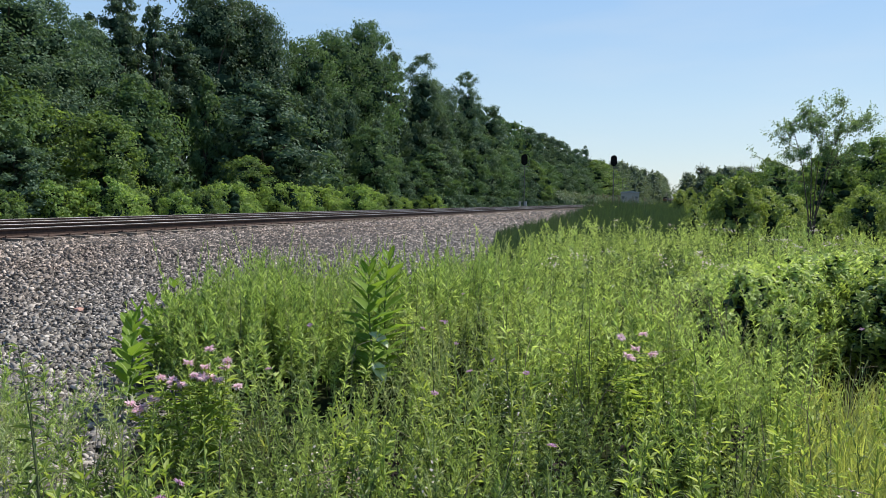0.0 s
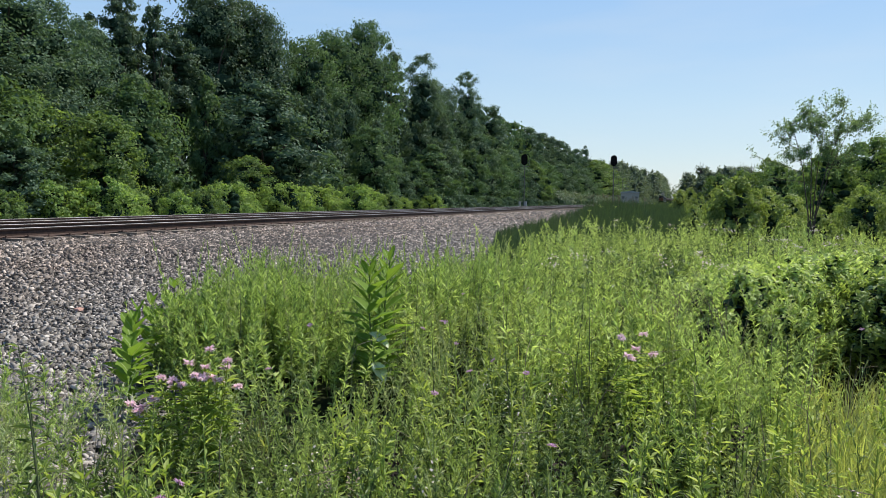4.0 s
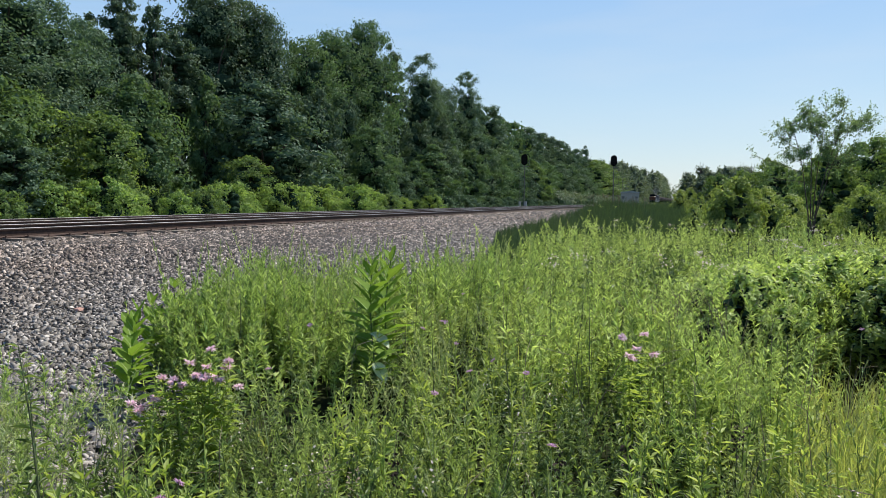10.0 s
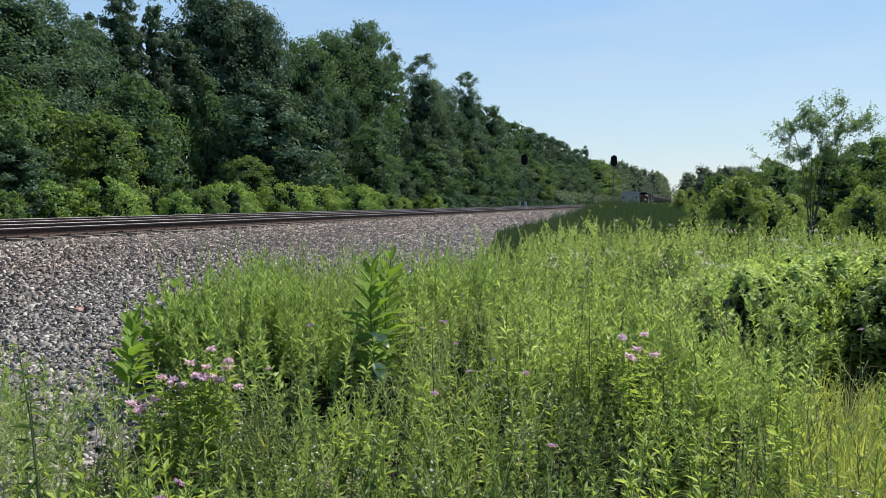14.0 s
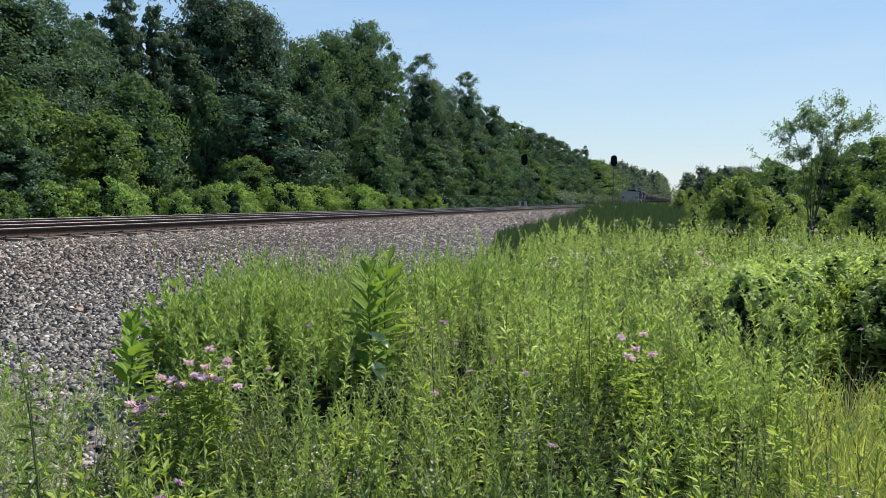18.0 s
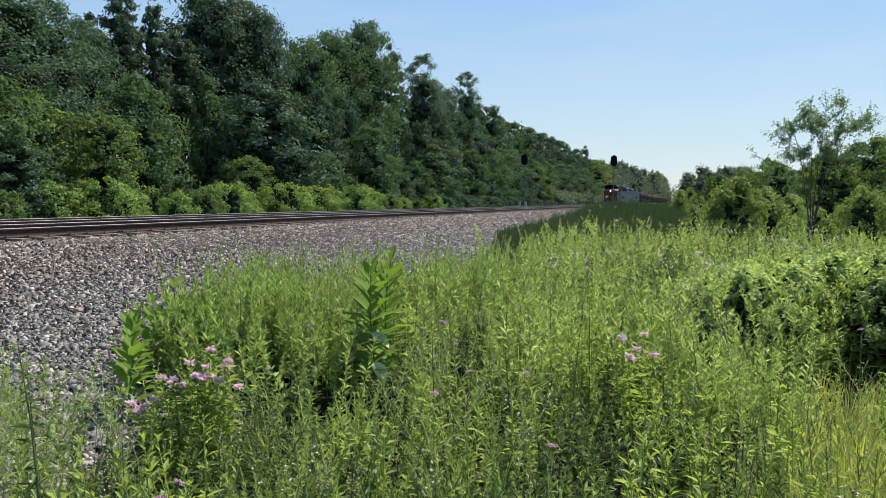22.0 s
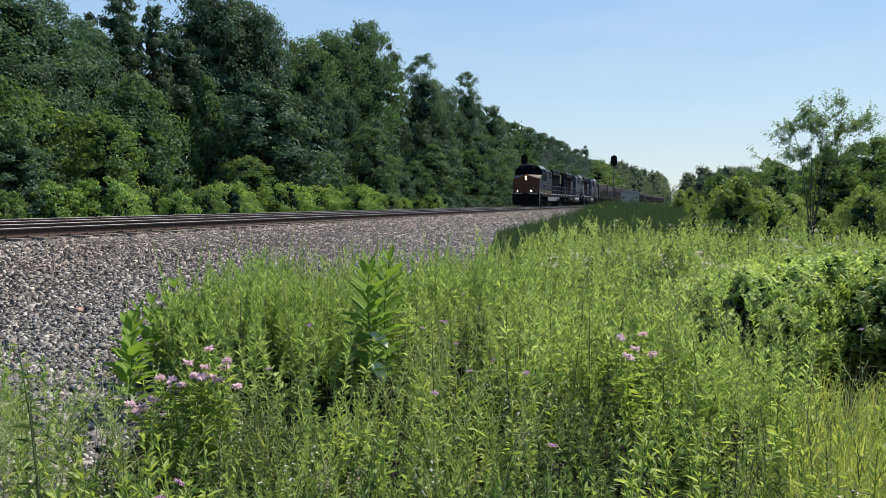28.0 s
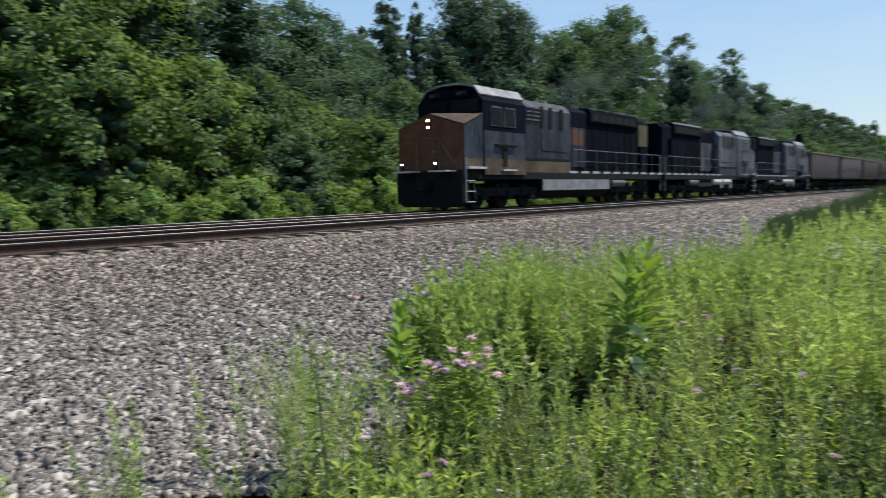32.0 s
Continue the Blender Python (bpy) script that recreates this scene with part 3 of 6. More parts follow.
def make_tree(seed, height, radius, low, nblob, nleaf, size, material, label, shape=0.75, name="tree", category="tree", limbs=10, solid=True):
    rng = np.random.default_rng(seed)
    t = thing(name, label, category)
    V, F, C, B = crown_arrays(rng, height, radius, low, nblob, nleaf, size, shape)
    n = 44 if solid else 7
    hc, hb = np.repeat(C, n, 0), np.repeat(B, n)
    if solid:   # coarser leaves close the boughs; shade-coloured lumps fill the crown round the stem
        hu = unit(len(hc), rng)
        hu[:, 2] = np.abs(hu[:, 2]) - 0.25
        axis = hc * np.array([1.0, 1.0, 0.0]) / (np.linalg.norm(hc[:, :2], axis=1, keepdims=True) + 0.05)
        hu += axis * 0.45
        hs = size * rng.uniform(0.9, 1.5, len(hb))
        skin = leaves(hc + hu * (hb * rng.uniform(0.42, 0.8, len(hb)))[:, None], np.cross(hu, rng.normal(size=hc.shape)), hu + rng.normal(0, 0.2, hc.shape), hs, hs * 0.75, 0.25, 0.2)
        V, F = merge((V, F), skin)
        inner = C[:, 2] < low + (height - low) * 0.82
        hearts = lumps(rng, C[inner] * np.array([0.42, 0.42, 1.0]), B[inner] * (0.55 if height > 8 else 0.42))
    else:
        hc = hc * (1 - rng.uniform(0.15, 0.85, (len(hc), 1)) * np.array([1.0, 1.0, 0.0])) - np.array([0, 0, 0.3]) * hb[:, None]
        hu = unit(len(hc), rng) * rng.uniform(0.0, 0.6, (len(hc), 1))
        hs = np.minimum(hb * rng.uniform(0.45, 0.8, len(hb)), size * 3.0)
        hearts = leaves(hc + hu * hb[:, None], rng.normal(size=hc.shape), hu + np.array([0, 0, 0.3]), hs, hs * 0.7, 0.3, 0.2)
    segs = []
    r0 = 0.016 * height + 0.03
    p = Vector((0, 0, -0.4))
    for k in range(5):
        q = Vector((rng.normal() * 0.12, rng.normal() * 0.12, -0.4 + (height * 0.82 + 0.4) * (k + 1) / 5))
        segs.append((p, q, r0 * (1 - k * 0.18), r0 * (1 - (k + 1) * 0.18)))
        p = q
    for i in rng.choice(len(C), min(limbs, len(C)), replace=False):
        e = Vector(C[i])
        b = Vector((0, 0, max(low * 0.6, e.z * 0.55)))
        m = b.lerp(e, 0.55) + Vector((0, 0, 0.05 * height))
        segs += [(b, m, r0 * 0.4, r0 * 0.22), (m, e, r0 * 0.22, r0 * 0.06)]
    part("trunk", bent_tube([a for a, b, c, d in segs[:5]] + [segs[4][1]], [c for a, b, c, d in segs[:5]] + [segs[4][3]]), M_BARK, t)
    if limbs:
        tagged(part("branchwork", limb_mesh("branchwork", segs[5:]), None, t), kind="stuff")
    crown = part("crown", mesh_np("crown", V, F, material), None, t)
    part("shade_fill", mesh_np("shade_fill", *hearts, M_CROWN_SHADE), None, crown)
    return t


def put(proto, x, y, z, turn, s, sz=None, label="", group=""):
    o = copy_thing(proto, pose(x, y, z, 0, 0, turn))
    o.scale = (s, s, sz or s)
    if label or group:
        tagged(o, label, group=group)
    return o


def build_woods():
    rng = np.random.default_rng(11)
    lab = "tall dark green broadleaf tree in dense wood"
    # proto: height, radius
    big = [make_tree(20 + k, 14, r, (0.6, 2.5, 4.2, 0.6, 0.6, 0.6)[k], nb, nl, 0.165 if m is M_DARK else 0.15, m, l, sh) for k, (r, nb, nl, m, l, sh) in enumerate([
        (3.6, 130, 13000, M_TREE, lab, 0.6), (3.4, 130, 13000, M_DARK, "tall near-black green tree with rounded top", 0.4),
        (3.6, 134, 14000, M_TREE2, "tall lighter green tree with domed crown", 0.45), (3.0, 90, 12000, M_TREE, "slender dark green tree with loose open top", 0.6), (3.6, 120, 15000, M_WOODEDGE, "leafy green tree beside the railway, sunlight put into its leaf colour", 0.7), (1.9, 90, 11000, M_DARK, "tall narrow near-black green tree", 0.4)])]
    mid = [make_tree(40 + k, 6, r, 0.2, nb + 14, 6500, 0.13, m, l, sh, limbs=7) for k, (r, nb, m, l, sh) in enumerate([
        (2.0, 52, M_WOODEDGE, "young light green tree at the wood's edge", 0.8), (1.9, 50, M_TREE, "young dark leafy tree at the wood's edge", 0.7),
        (2.1, 56, M_TREE2, "spreading young tree at the wood's edge", 0.6), (1.5, 46, M_TREE2, "narrow pointed young tree at the wood's edge", 1.1), (2.0, 54, M_DARK, "young near-black tree inside the wood's edge", 0.6)])]
    low = [make_tree(60 + k, 2.4, r, 0.0, 40, 2400, 0.115, m, l, 0.4, "shrub", "bush", 5) for k, (r, m, l) in enumerate([
        (1.5, M_SHRUB, "bright green leafy shrub beside the track"), (1.4, M_WOODEDGE, "mid-green leafy shrub beside the track"), (1.7, M_SHRUB, "broad sunlit shrub beside the track")])]
    back = make_tree(55, 14, 4.4, 0.0, 50, 1800, 0.38, M_DARK, "dark tree deep in the wood", 0.6)
    farbig = [make_tree(80 + k, 14, 3.6, 0.3, 80, 4500, 0.27, m, l, sh) for k, (m, l, sh) in enumerate([
        (M_TREE, lab, 0.7), (M_DARK, "near-black green tree far along the wood", 0.6), (M_TREE2, "lighter green tree far along the wood", 0.9), (M_TREE, "slender tree far along the wood", 1.0), (M_WOODEDGE, "pale olive-green tree far along the wood", 0.5)])]
    farlow = make_tree(85, 2.4, 1.8, 0.0, 24, 800, 0.22, M_TREE, "leafy shrub far along the track", 0.5, "shrub", "bush", 4)
    thick = make_tree(86, 5.0, 3.4, 0.0, 30, 1200, 0.3, M_DARK, "dark thicket inside the wood", 0.4, "thicket", "bush", 3)
    for s in np.arange(-2, 125, 5.5):
        put(thick, -34.5 - rng.uniform(-1, 2), s, -0.7, rng.uniform(0, 360), 1.0, rng.uniform(0.8, 1.2), group="thickets in the wood")
    # distance along the line, from the line's datum, top above the rail, crown radius, which kind
    # the first three take the lighter leaf in place of sunlight
    tall = [(9, 31, 13, 3.4, 4), (13.5, 30, 13.5, 3.4, 4), (18, 31, 14, 3.4, 4), (22, 33, 14, 3.2, 0), (25.5, 32, 12.5, 3.0, 0), (30.5, 33, 11.9, 2.9, 0), (34.4, 34.5, 12.0, 2.3, 0), (38.8, 36, 11.6, 2.4, 0),
            (43.3, 37, 15.2, 1.5, 5), (47.4, 37.5, 15.3, 1.2, 5), (45.7, 38.5, 13.4, 1.7, 5), (50.5, 38, 13.8, 1.9, 5), (41.4, 38, 12.6, 1.8, 5), (46.5, 40.5, 12.0, 2.9, 1), (56.4, 39, 19.2, 3.2, 1), (60.2, 38, 18.5, 3.0, 1), (60.6, 36, 17.1, 2.2, 0),
            (65.4, 35, 15.5, 3.0, 2), (73.6, 36, 18.1, 3.5, 2), (78.4, 34.5, 20.2, 3.1, 2), (88.0, 35, 19.4, 1.9, 5), (92.9, 33, 19.0, 2.6, 3), (99, 33.5, 17.0, 3.0, 0), (104, 33, 16.4, 3.0, 0),
            (110.3, 32, 19.6, 2.5, 3), (118, 33, 16.2, 3.2, 0), (126, 32, 16.4, 3.1, 0), (135, 32.5, 15.4, 3.2, 2), (143.3, 32, 15.4, 3.3, 2), (154, 32, 15.5, 3.3, 0), (164.8, 32, 16.0, 3.5, 1), (178, 32, 16.1, 3.5, 1),
            (192.4, 32, 16.5, 3.5, 1), (208, 32, 16.0, 3.5, 0), (224.3, 32, 15.8, 3.4, 0), (238, 33, 15.2, 3.2, 1), (256.3, 33, 18.6, 2.1, 1), (252, 30, 13.6, 5.5, 4), (269.6, 31, 15.1, 6.0, 4), (284, 29, 13.6, 5.5, 4)]
    size_of = [(14, 3.6), (14, 3.4), (14, 3.6), (14, 3.0), (14, 3.6), (14, 1.9)]
    for s, L, h, r, k in tall:
        ph, pr = size_of[k]
        put(big[k] if s < 112 else farbig[k], -L, s, -0.7, rng.uniform(0, 360), r / pr * (1.3 if r < 2 else 1.5), (h + 0.7) / ph, group="trees of the wood")
    for s in np.arange(4, 240, 9):   # the second row that closes the wood
        L = 40 + rng.uniform(-1, 4)
        put(back, -L, s + rng.uniform(-2, 2), -0.5, rng.uniform(0, 360), rng.uniform(1.0, 1.2), rng.uniform(0.66, 0.76), group="trees of the wood")
    young = [(11, 28, 6, 2.4, 0), (15, 26.5, 7, 2.4, 0), (19.5, 27, 6.5, 2.3, 0), (23.5, 28, 6.6, 2.2, 2), (27.9, 29.5, 5.7, 2.2, 0), (31.0, 27.5, 4.8, 1.8, 0), (37.8, 31.5, 7.9, 2.5, 2), (46.6, 32.5, 9.0, 1.4, 3),
             (49.1, 29.5, 8.9, 3.5, 1), (60.5, 31, 10.2, 2.3, 4), (65.8, 31, 10.5, 1.9, 4), (64.3, 27.5, 7.3, 2.4, 2), (78.6, 26.5, 6.5, 2.3, 3), (42.4, 26.5, 3.3, 1.5, 0), (24.2, 26, 3.0, 1.5, 1), (93.8, 29.5, 9.7, 2.2, 3),
             (71, 30, 8.5, 2.4, 4), (83, 29.5, 9.6, 2.4, 4), (88, 28.5, 8.0, 2.2, 4), (92, 30.5, 12.0, 2.4, 4), (105.8, 29, 9.9, 3.0, 1), (99, 28, 7.5, 2.4, 2), (113, 28.5, 8.4, 2.6, 2), (121.5, 29, 9.2, 3.0, 2), (131, 28.5, 8.2, 2.8, 1), (142.5, 28, 8.0, 2.9, 0), (156, 28.5, 9, 3.2, 2),
             (172.2, 28, 8.8, 3.3, 1), (190, 28.5, 9.5, 3.5, 2), (210, 28.5, 9.5, 3.5, 1), (232, 28.5, 9.5, 3.5, 2), (69.4, 27, 4.2, 1.5, 1), (51.4, 28, 5.2, 1.7, 1), (55.5, 27.5, 4.3, 1.6, 2), (73.5, 26.5, 4.6, 1.6, 2)]
    for s, L, h, r, k in young:
        pr = (2.0, 1.9, 2.1, 1.5, 2.0)[k]
        put(mid[k], -L, s, -0.75, rng.uniform(0, 360), r / pr * 1.3, (h + 0.75) / 6, group="young trees at the wood's edge")
    s = 8.0
    while s < 235:
        h = rng.uniform(0.8, 2.0) if s < 60 else rng.uniform(0.6, 1.4)
        put(low[int(rng.integers(0, 3))] if s < 75 else farlow, -23.6 - rng.uniform(0, 1.5), s, -0.8, rng.uniform(0, 360), (h + 0.8) / 2.4, (h + 0.7) / 2.4, group="shrubs along the track")
        s += rng.uniform(1.5, 2.6) * (1 + s / 130)
    for o in (*big, *mid, *low, back, *farbig, farlow, thick):
        for c in o.children_recursive:
            bpy.data.objects.remove(c)
        bpy.data.objects.remove(o)
    # far woods on both sides of the line
    out = []
    for i in range(56):   # rising along the line's far side
        y = 290 + 620 * (i / 55) ** 1.3
        h = np.interp(y, [290, 380, 560, 700, 910], [17, 21, 24, 28, 29]) * rng.uniform(0.88, 1.03)
        V, F, C, B = crown_arrays(rng, h, h * 0.3, 0.0, 40, 1100, h * 0.04, 0.6)
        V, F = merge((V, F), lumps(rng, C * np.array([0.6, 0.6, 0.97]), B * 0.6))
        out.append((V + np.array([-np.interp(y, [290, 400, 700], [31, 30, 25]) - rng.uniform(-1, 6), y, -0.6]), F))
    for i in range(58):   # across the meadow
        y = rng.uniform(225, 300) if i < 42 else rng.uniform(220, 400)
        x = rng.uniform(-0.01, 0.125) * y if i < 42 else rng.uniform(0.1, 0.6) * y
        h = rng.uniform(10.4, 12.6) * y / 250 * (1 if x > 4 else 0.86)
        V, F, C, B = crown_arrays(rng, h, h * 0.34, 0.0, 40, 1100, h * 0.04, 0.5)
        V, F = merge((V, F), lumps(rng, C * np.array([0.6, 0.6, 0.97]), B * 0.6))
        out.append((V + np.array([x, y, -0.6]), F))
    for y in np.geomspace(150, 900, 60):
        V, F, C, B = crown_arrays(rng, 3.4, 3.0, 0.0, 18, 260, 0.45, 0.5)
        out.append((V * [1, 1.6, 1] + np.array([-24.5 - rng.uniform(0, 2), y, -0.6]), F))
    for x in np.linspace(-75, 30, 18):   # the woods that close the view where the line bends away
        V, F, C, B = crown_arrays(rng, 27, 9, 0.0, 30, 500, 1.5, 0.6)
        out.append((V + np.array([x, 1400, -0.6]), F))
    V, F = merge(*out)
    tagged(new("far_woods", mesh_np("far_woods", V, F, M_FARTREE)), "green woods far along the railway, haze put into the leaf colour", "woods", kind="stuff")
    snag = []   # bare dead tops above the far wood
    for x, y in ((14.5, 238), (17.5, 241), (3.4, 236)):
        p = np.array([x, y, 9.0])
        for j in range(16):
            e = p + np.array([rng.normal() * 1.1, rng.normal() * 0.6, rng.uniform(1.2, 3.6)])
            snag.append(stalks([p + (e - p) * 0.1], [e], 0.06, 0.02))
    tagged(new("dead_treetops", mesh_np("dead_treetops", *merge(*snag), M_BARK)), "bare grey dead treetops above the far wood", "woods", kind="stuff")


def build_right_side():
    rng = np.random.default_rng(31)
    # slim sapling with several thin stems and an airy crown
    t = thing("sapling", "slim multi-stemmed sapling with airy light-green crown", "tree", pose(3.75, 26.7, -0.87))
    segs, P, D = [], [], []
    tips = [(-0.7, 0.2, 4.15), (-0.2, -0.4, 4.6), (0.35, 0.3, 4.8), (0.85, -0.2, 4.85), (1.2, 0.2, 4.2)]
    boughs = []
    for k, tip in enumerate(tips):
        tip = Vector(tip)
        pts = [Vector((0.02 * (k - 2), 0.01 * k, 0)), Vector((tip.x * 0.12, tip.y * 0.15, 1.25)), Vector((tip.x * 0.42, tip.y * 0.5, 2.7)), Vector((tip.x * 0.75, tip.y * 0.8, 3.7)), tip]
        part("stem", bent_tube(pts, (0.026, 0.02, 0.013, 0.008, 0.004)), M_BARK, t)
        for j in range(9):
            f = rng.uniform(0.0, 1.0)
            b = pts[2].lerp(pts[3], f / 0.5) if f < 0.5 else pts[3].lerp(pts[4], (f - 0.5) / 0.5)
            a = rng.uniform(0, 6.28)
            boughs.append((b, Vector((math.cos(a) * 0.62 + 0.16 * (k - 2), math.sin(a) * 0.55, rng.uniform(0.05, 0.6))) * (1.05 - 0.5 * f)))
        boughs.append((pts[3], (tip - pts[3]) * 1.1))
    boughs += [(Vector((-0.32, 0, 2.6)), Vector((-1.45, 0.1, 0.55))), (Vector((-0.3, 0, 2.3)), Vector((-1.0, -0.2, 0.12))), (Vector((0.5, 0, 2.9)), Vector((0.95, 0.1, 0.4)))]
    for b, o in boughs:
        segs.append((b, b + o, 0.009, 0.003))
        for _ in range(8):   # twigs that carry the leaves
            g0 = rng.uniform(0.25, 0.95)
            q = b + o * g0
            w = (o.normalized() * 0.5 + Vector(rng.normal(size=3)) * 0.55 + Vector((0, 0, 0.12))) * rng.uniform(0.18, 0.4)
            segs.append((q, q + w, 0.004, 0.002))
            for _ in range(22):
                g = rng.uniform(0.1, 1.1)
                P.append(q + w * g + Vector(rng.normal(size=3)) * 0.035)
                D.append(w.normalized() * 0.6 + Vector(rng.normal(size=3)) * 0.7 + Vector((0, 0, -0.35)))
    tagged(part("branchwork", limb_mesh("branchwork", segs, 4), None, t), kind="stuff")
    n = len(P)
    V, F = leaves(np.array(P), np.array(D), np.tile([0, 0, 1.0], (n, 1)) + rng.normal(0, 0.4, (n, 3)), rng.uniform(0.06, 0.1, n), rng.uniform(0.028, 0.045, n), 0.2, 0.1)
    part("crown", mesh_np("crown", V, F, M_SAP), None, t)
    b = make_tree(71, 2.5, 1.05, 0.0, 54, 6000, 0.1, M_EDGE, "dense round dark-hearted bush in the meadow", 0.3, "shrub", "bush", 5)
    b.matrix_world = pose(1.65, 29, -0.87)
    k = make_tree(72, 3.0, 1.5, 0.0, 44, 4200, 0.1, M_EDGE, "loose green shrub at the meadow's edge", 0.6, "shrub", "bush", 5)
    for x, y, s, sz in [(0.5, 48, 0.55, 0.7), (7.0, 36, 0.9, 0.75), (5.2, 44, 0.9, 0.7), (0.3, 36, 0.5, 0.5), (4.6, 31, 0.6, 0.5), (5.9, 30, 0.7, 0.75), (3.6, 40, 0.9, 0.8), (1.4, 41, 0.6, 0.6),
                        (9.3, 33, 1.0, 1.2), (10.6, 40, 1.4, 1.6), (2.6, 60, 0.9, 0.9), (-0.7, 80, 0.85, 0.95), (0.2, 95, 1.0, 1.1), (6.6, 25, 0.5, 0.6)]:
        put(k, x, y, -0.87, rng.uniform(0, 360), s, sz, group="shrubs of the meadow")
    k.matrix_world = pose(7.6, 28, -0.87)
    g = make_tree(73, 7.0, 2.6, 0.4, 60, 7000, 0.15, M_WOODEDGE, "leafy green tree at the meadow's edge", 0.6)
    g.matrix_world = pose(12.9, 52, -0.87)
    h = make_tree(75, 7.0, 2.8, 0.3, 56, 4200, 0.2, M_WOODEDGE, "darker tree farther along the meadow's edge", 0.6)
    h.matrix_world = pose(9.0, 95, -0.87)
    for x, y, s in [(14.0, 50, 1.15), (10.0, 62, 0.9), (13.5, 66, 1.1), (17, 58, 1.3), (8, 78, 0.85), (13, 85, 1.0), (20, 75, 1.2), (6.5, 100, 0.9), (11, 110, 1.0), (18, 105, 1.2), (4.5, 130, 1.0), (25, 95, 1.3)]:
        put(g if y < 60 else h, x, y, -0.87, rng.uniform(0, 360), s, s * (1.0 if y < 60 else 0.92), group="trees at the meadow's edge")
    # leafy weed clumps that make a mound at the meadow's side, deep shade under some
    c = make_tree(74, 1.15, 0.62, 0.3, 46, 6000, 0.048, M_EDGE, "dense leafy weed clump with deep shade beneath", 0.2, "weed_clump", "weeds", 0, False)
    c.matrix_world = pose(1.6, 7.5, -0.87)
    c.scale = (0.9, 0.9, 0.86)
    f = make_tree(76, 1.0, 0.55, 0.0, 50, 6000, 0.048, M_WEED, "rounded leafy weed clump full to the ground", 0.3, "weed_clump", "weeds", 0, False)
    f.matrix_world = pose(0.55, 7.7, -0.87)
    for src, x, y, s, sz in [(c, 2.0, 7.7, 0.95, 0.95), (c, 2.1, 7.0, 0.85, 0.8), (f, 0.95, 8.1, 1.0, 1.0), (f, 1.4, 8.5, 1.1, 1.1), (f, 1.9, 8.6, 1.1, 1.15), (f, 0.25, 8.3, 0.9, 0.85), (f, 0.6, 9.2, 1.0, 0.95), (f, 1.2, 9.6, 1.1, 1.0), (f, 0.2, 7.2, 0.7, 0.65), (f, 0.85, 7.3, 0.75, 0.75), (f, 2.5, 9.5, 1.2, 1.1)]:
        put(src, x, y, -0.87, rng.uniform(0, 360), s, sz, group="weed clumps")


# ---- meadow ----
def weed(rng, h, n, ll, lw, up=0.7):
    """An upright leafy stem."""
    bend = rng.normal(0, 0.14, 2)
    ts = np.linspace(0, 1, 4)
    Q = np.stack([bend[0] * ts ** 2 * h, bend[1] * ts ** 2 * h, ts * h], 1)
    S = stalks(Q[:-1], Q[1:], [0.005, 0.004, 0.003], [0.004, 0.003, 0.0015])
    t = rng.uniform(0.1, 1.0, n) ** 0.8
    a = np.arange(n) * 2.4 + rng.normal(0, 0.3, n)
    P = np.stack([bend[0] * t ** 2 * h, bend[1] * t ** 2 * h, t * h], 1)
    D = np.stack([np.cos(a), np.sin(a), up + 1.2 * t ** 3 + rng.normal(0, 0.4, n)], 1)
    sz = (1.15 - 0.7 * t ** 3) * rng.uniform(0.7, 1.2, n)
    Lv = leaves(P, D, np.tile([0, 0, 1.0], (n, 1)) + rng.normal(0, 0.35, (n, 3)), ll * sz, lw * sz, 0.25, 0.12)
    return merge(S, Lv)


def feathery(rng, h, nb, nl, ll, lw):
    """A thin, much-branched stem with small narrow leaves."""
    A, B, P, D = [], [], [], []
    for i in range(nb):
        f = rng.uniform(0.2, 0.8)
        a = i * 2.4
        b = np.array([0, 0, f * h])
        e = b + np.array([math.cos(a), math.sin(a), 1.5]) * h * rng.uniform(0.13, 0.24)
        A.append(b)
        B.append(e)
        for _ in range(nl):
            g = rng.uniform(0.1, 1)
            P.append(b + (e - b) * g)
            D.append([*rng.normal(0, 0.8, 2), rng.uniform(0.1, 1.2)])
    A.append([0, 0, 0])
    B.append([0, 0, h])
    for _ in range(nl * 3):
        P.append([0, 0, h * rng.uniform(0.1, 1)])
        D.append([*rng.normal(0, 0.8, 2), rng.uniform(0.1, 1.0)])
    n = len(P)
    return merge(stalks(A, B, 0.003, 0.0015), leaves(P, D, np.tile([0, 0, 1.0], (n, 1)) + rng.normal(0, 0.3, (n, 3)), ll * rng.uniform(0.6, 1.3, n), lw, 0.2, 0.1))


def tuft(rng, h, n, w, spread=0.45):
    """A tuft of arching blades."""
    a = rng.uniform(0, 6.28, n)
    H = h * rng.uniform(0.55, 1.15, n)
    o = spread * H * rng.uniform(0.2, 1.0, n)
    c, s = np.cos(a), np.sin(a)
    base = np.stack([c * 0.03, s * 0.03, 0 * a], 1)
    mid = base + np.stack([c * o * 0.35, s * o * 0.35, H * 0.6], 1)
    tip = base + np.stack([c * o, s * o, H * rng.uniform(0.8, 1.0, n)], 1)
    side = np.stack([-s, c, 0 * a], 1) * w / 2
    V = np.stack([base - side, base + side, mid - side * 0.8, mid + side * 0.8, tip], 1).reshape(-1, 3)
    F = (np.arange(n) * 5)[:, None, None] + np.array([(0, 1, 3), (0, 3, 2), (2, 3, 4)])[None]
    return V, F.reshape(-1, 3)


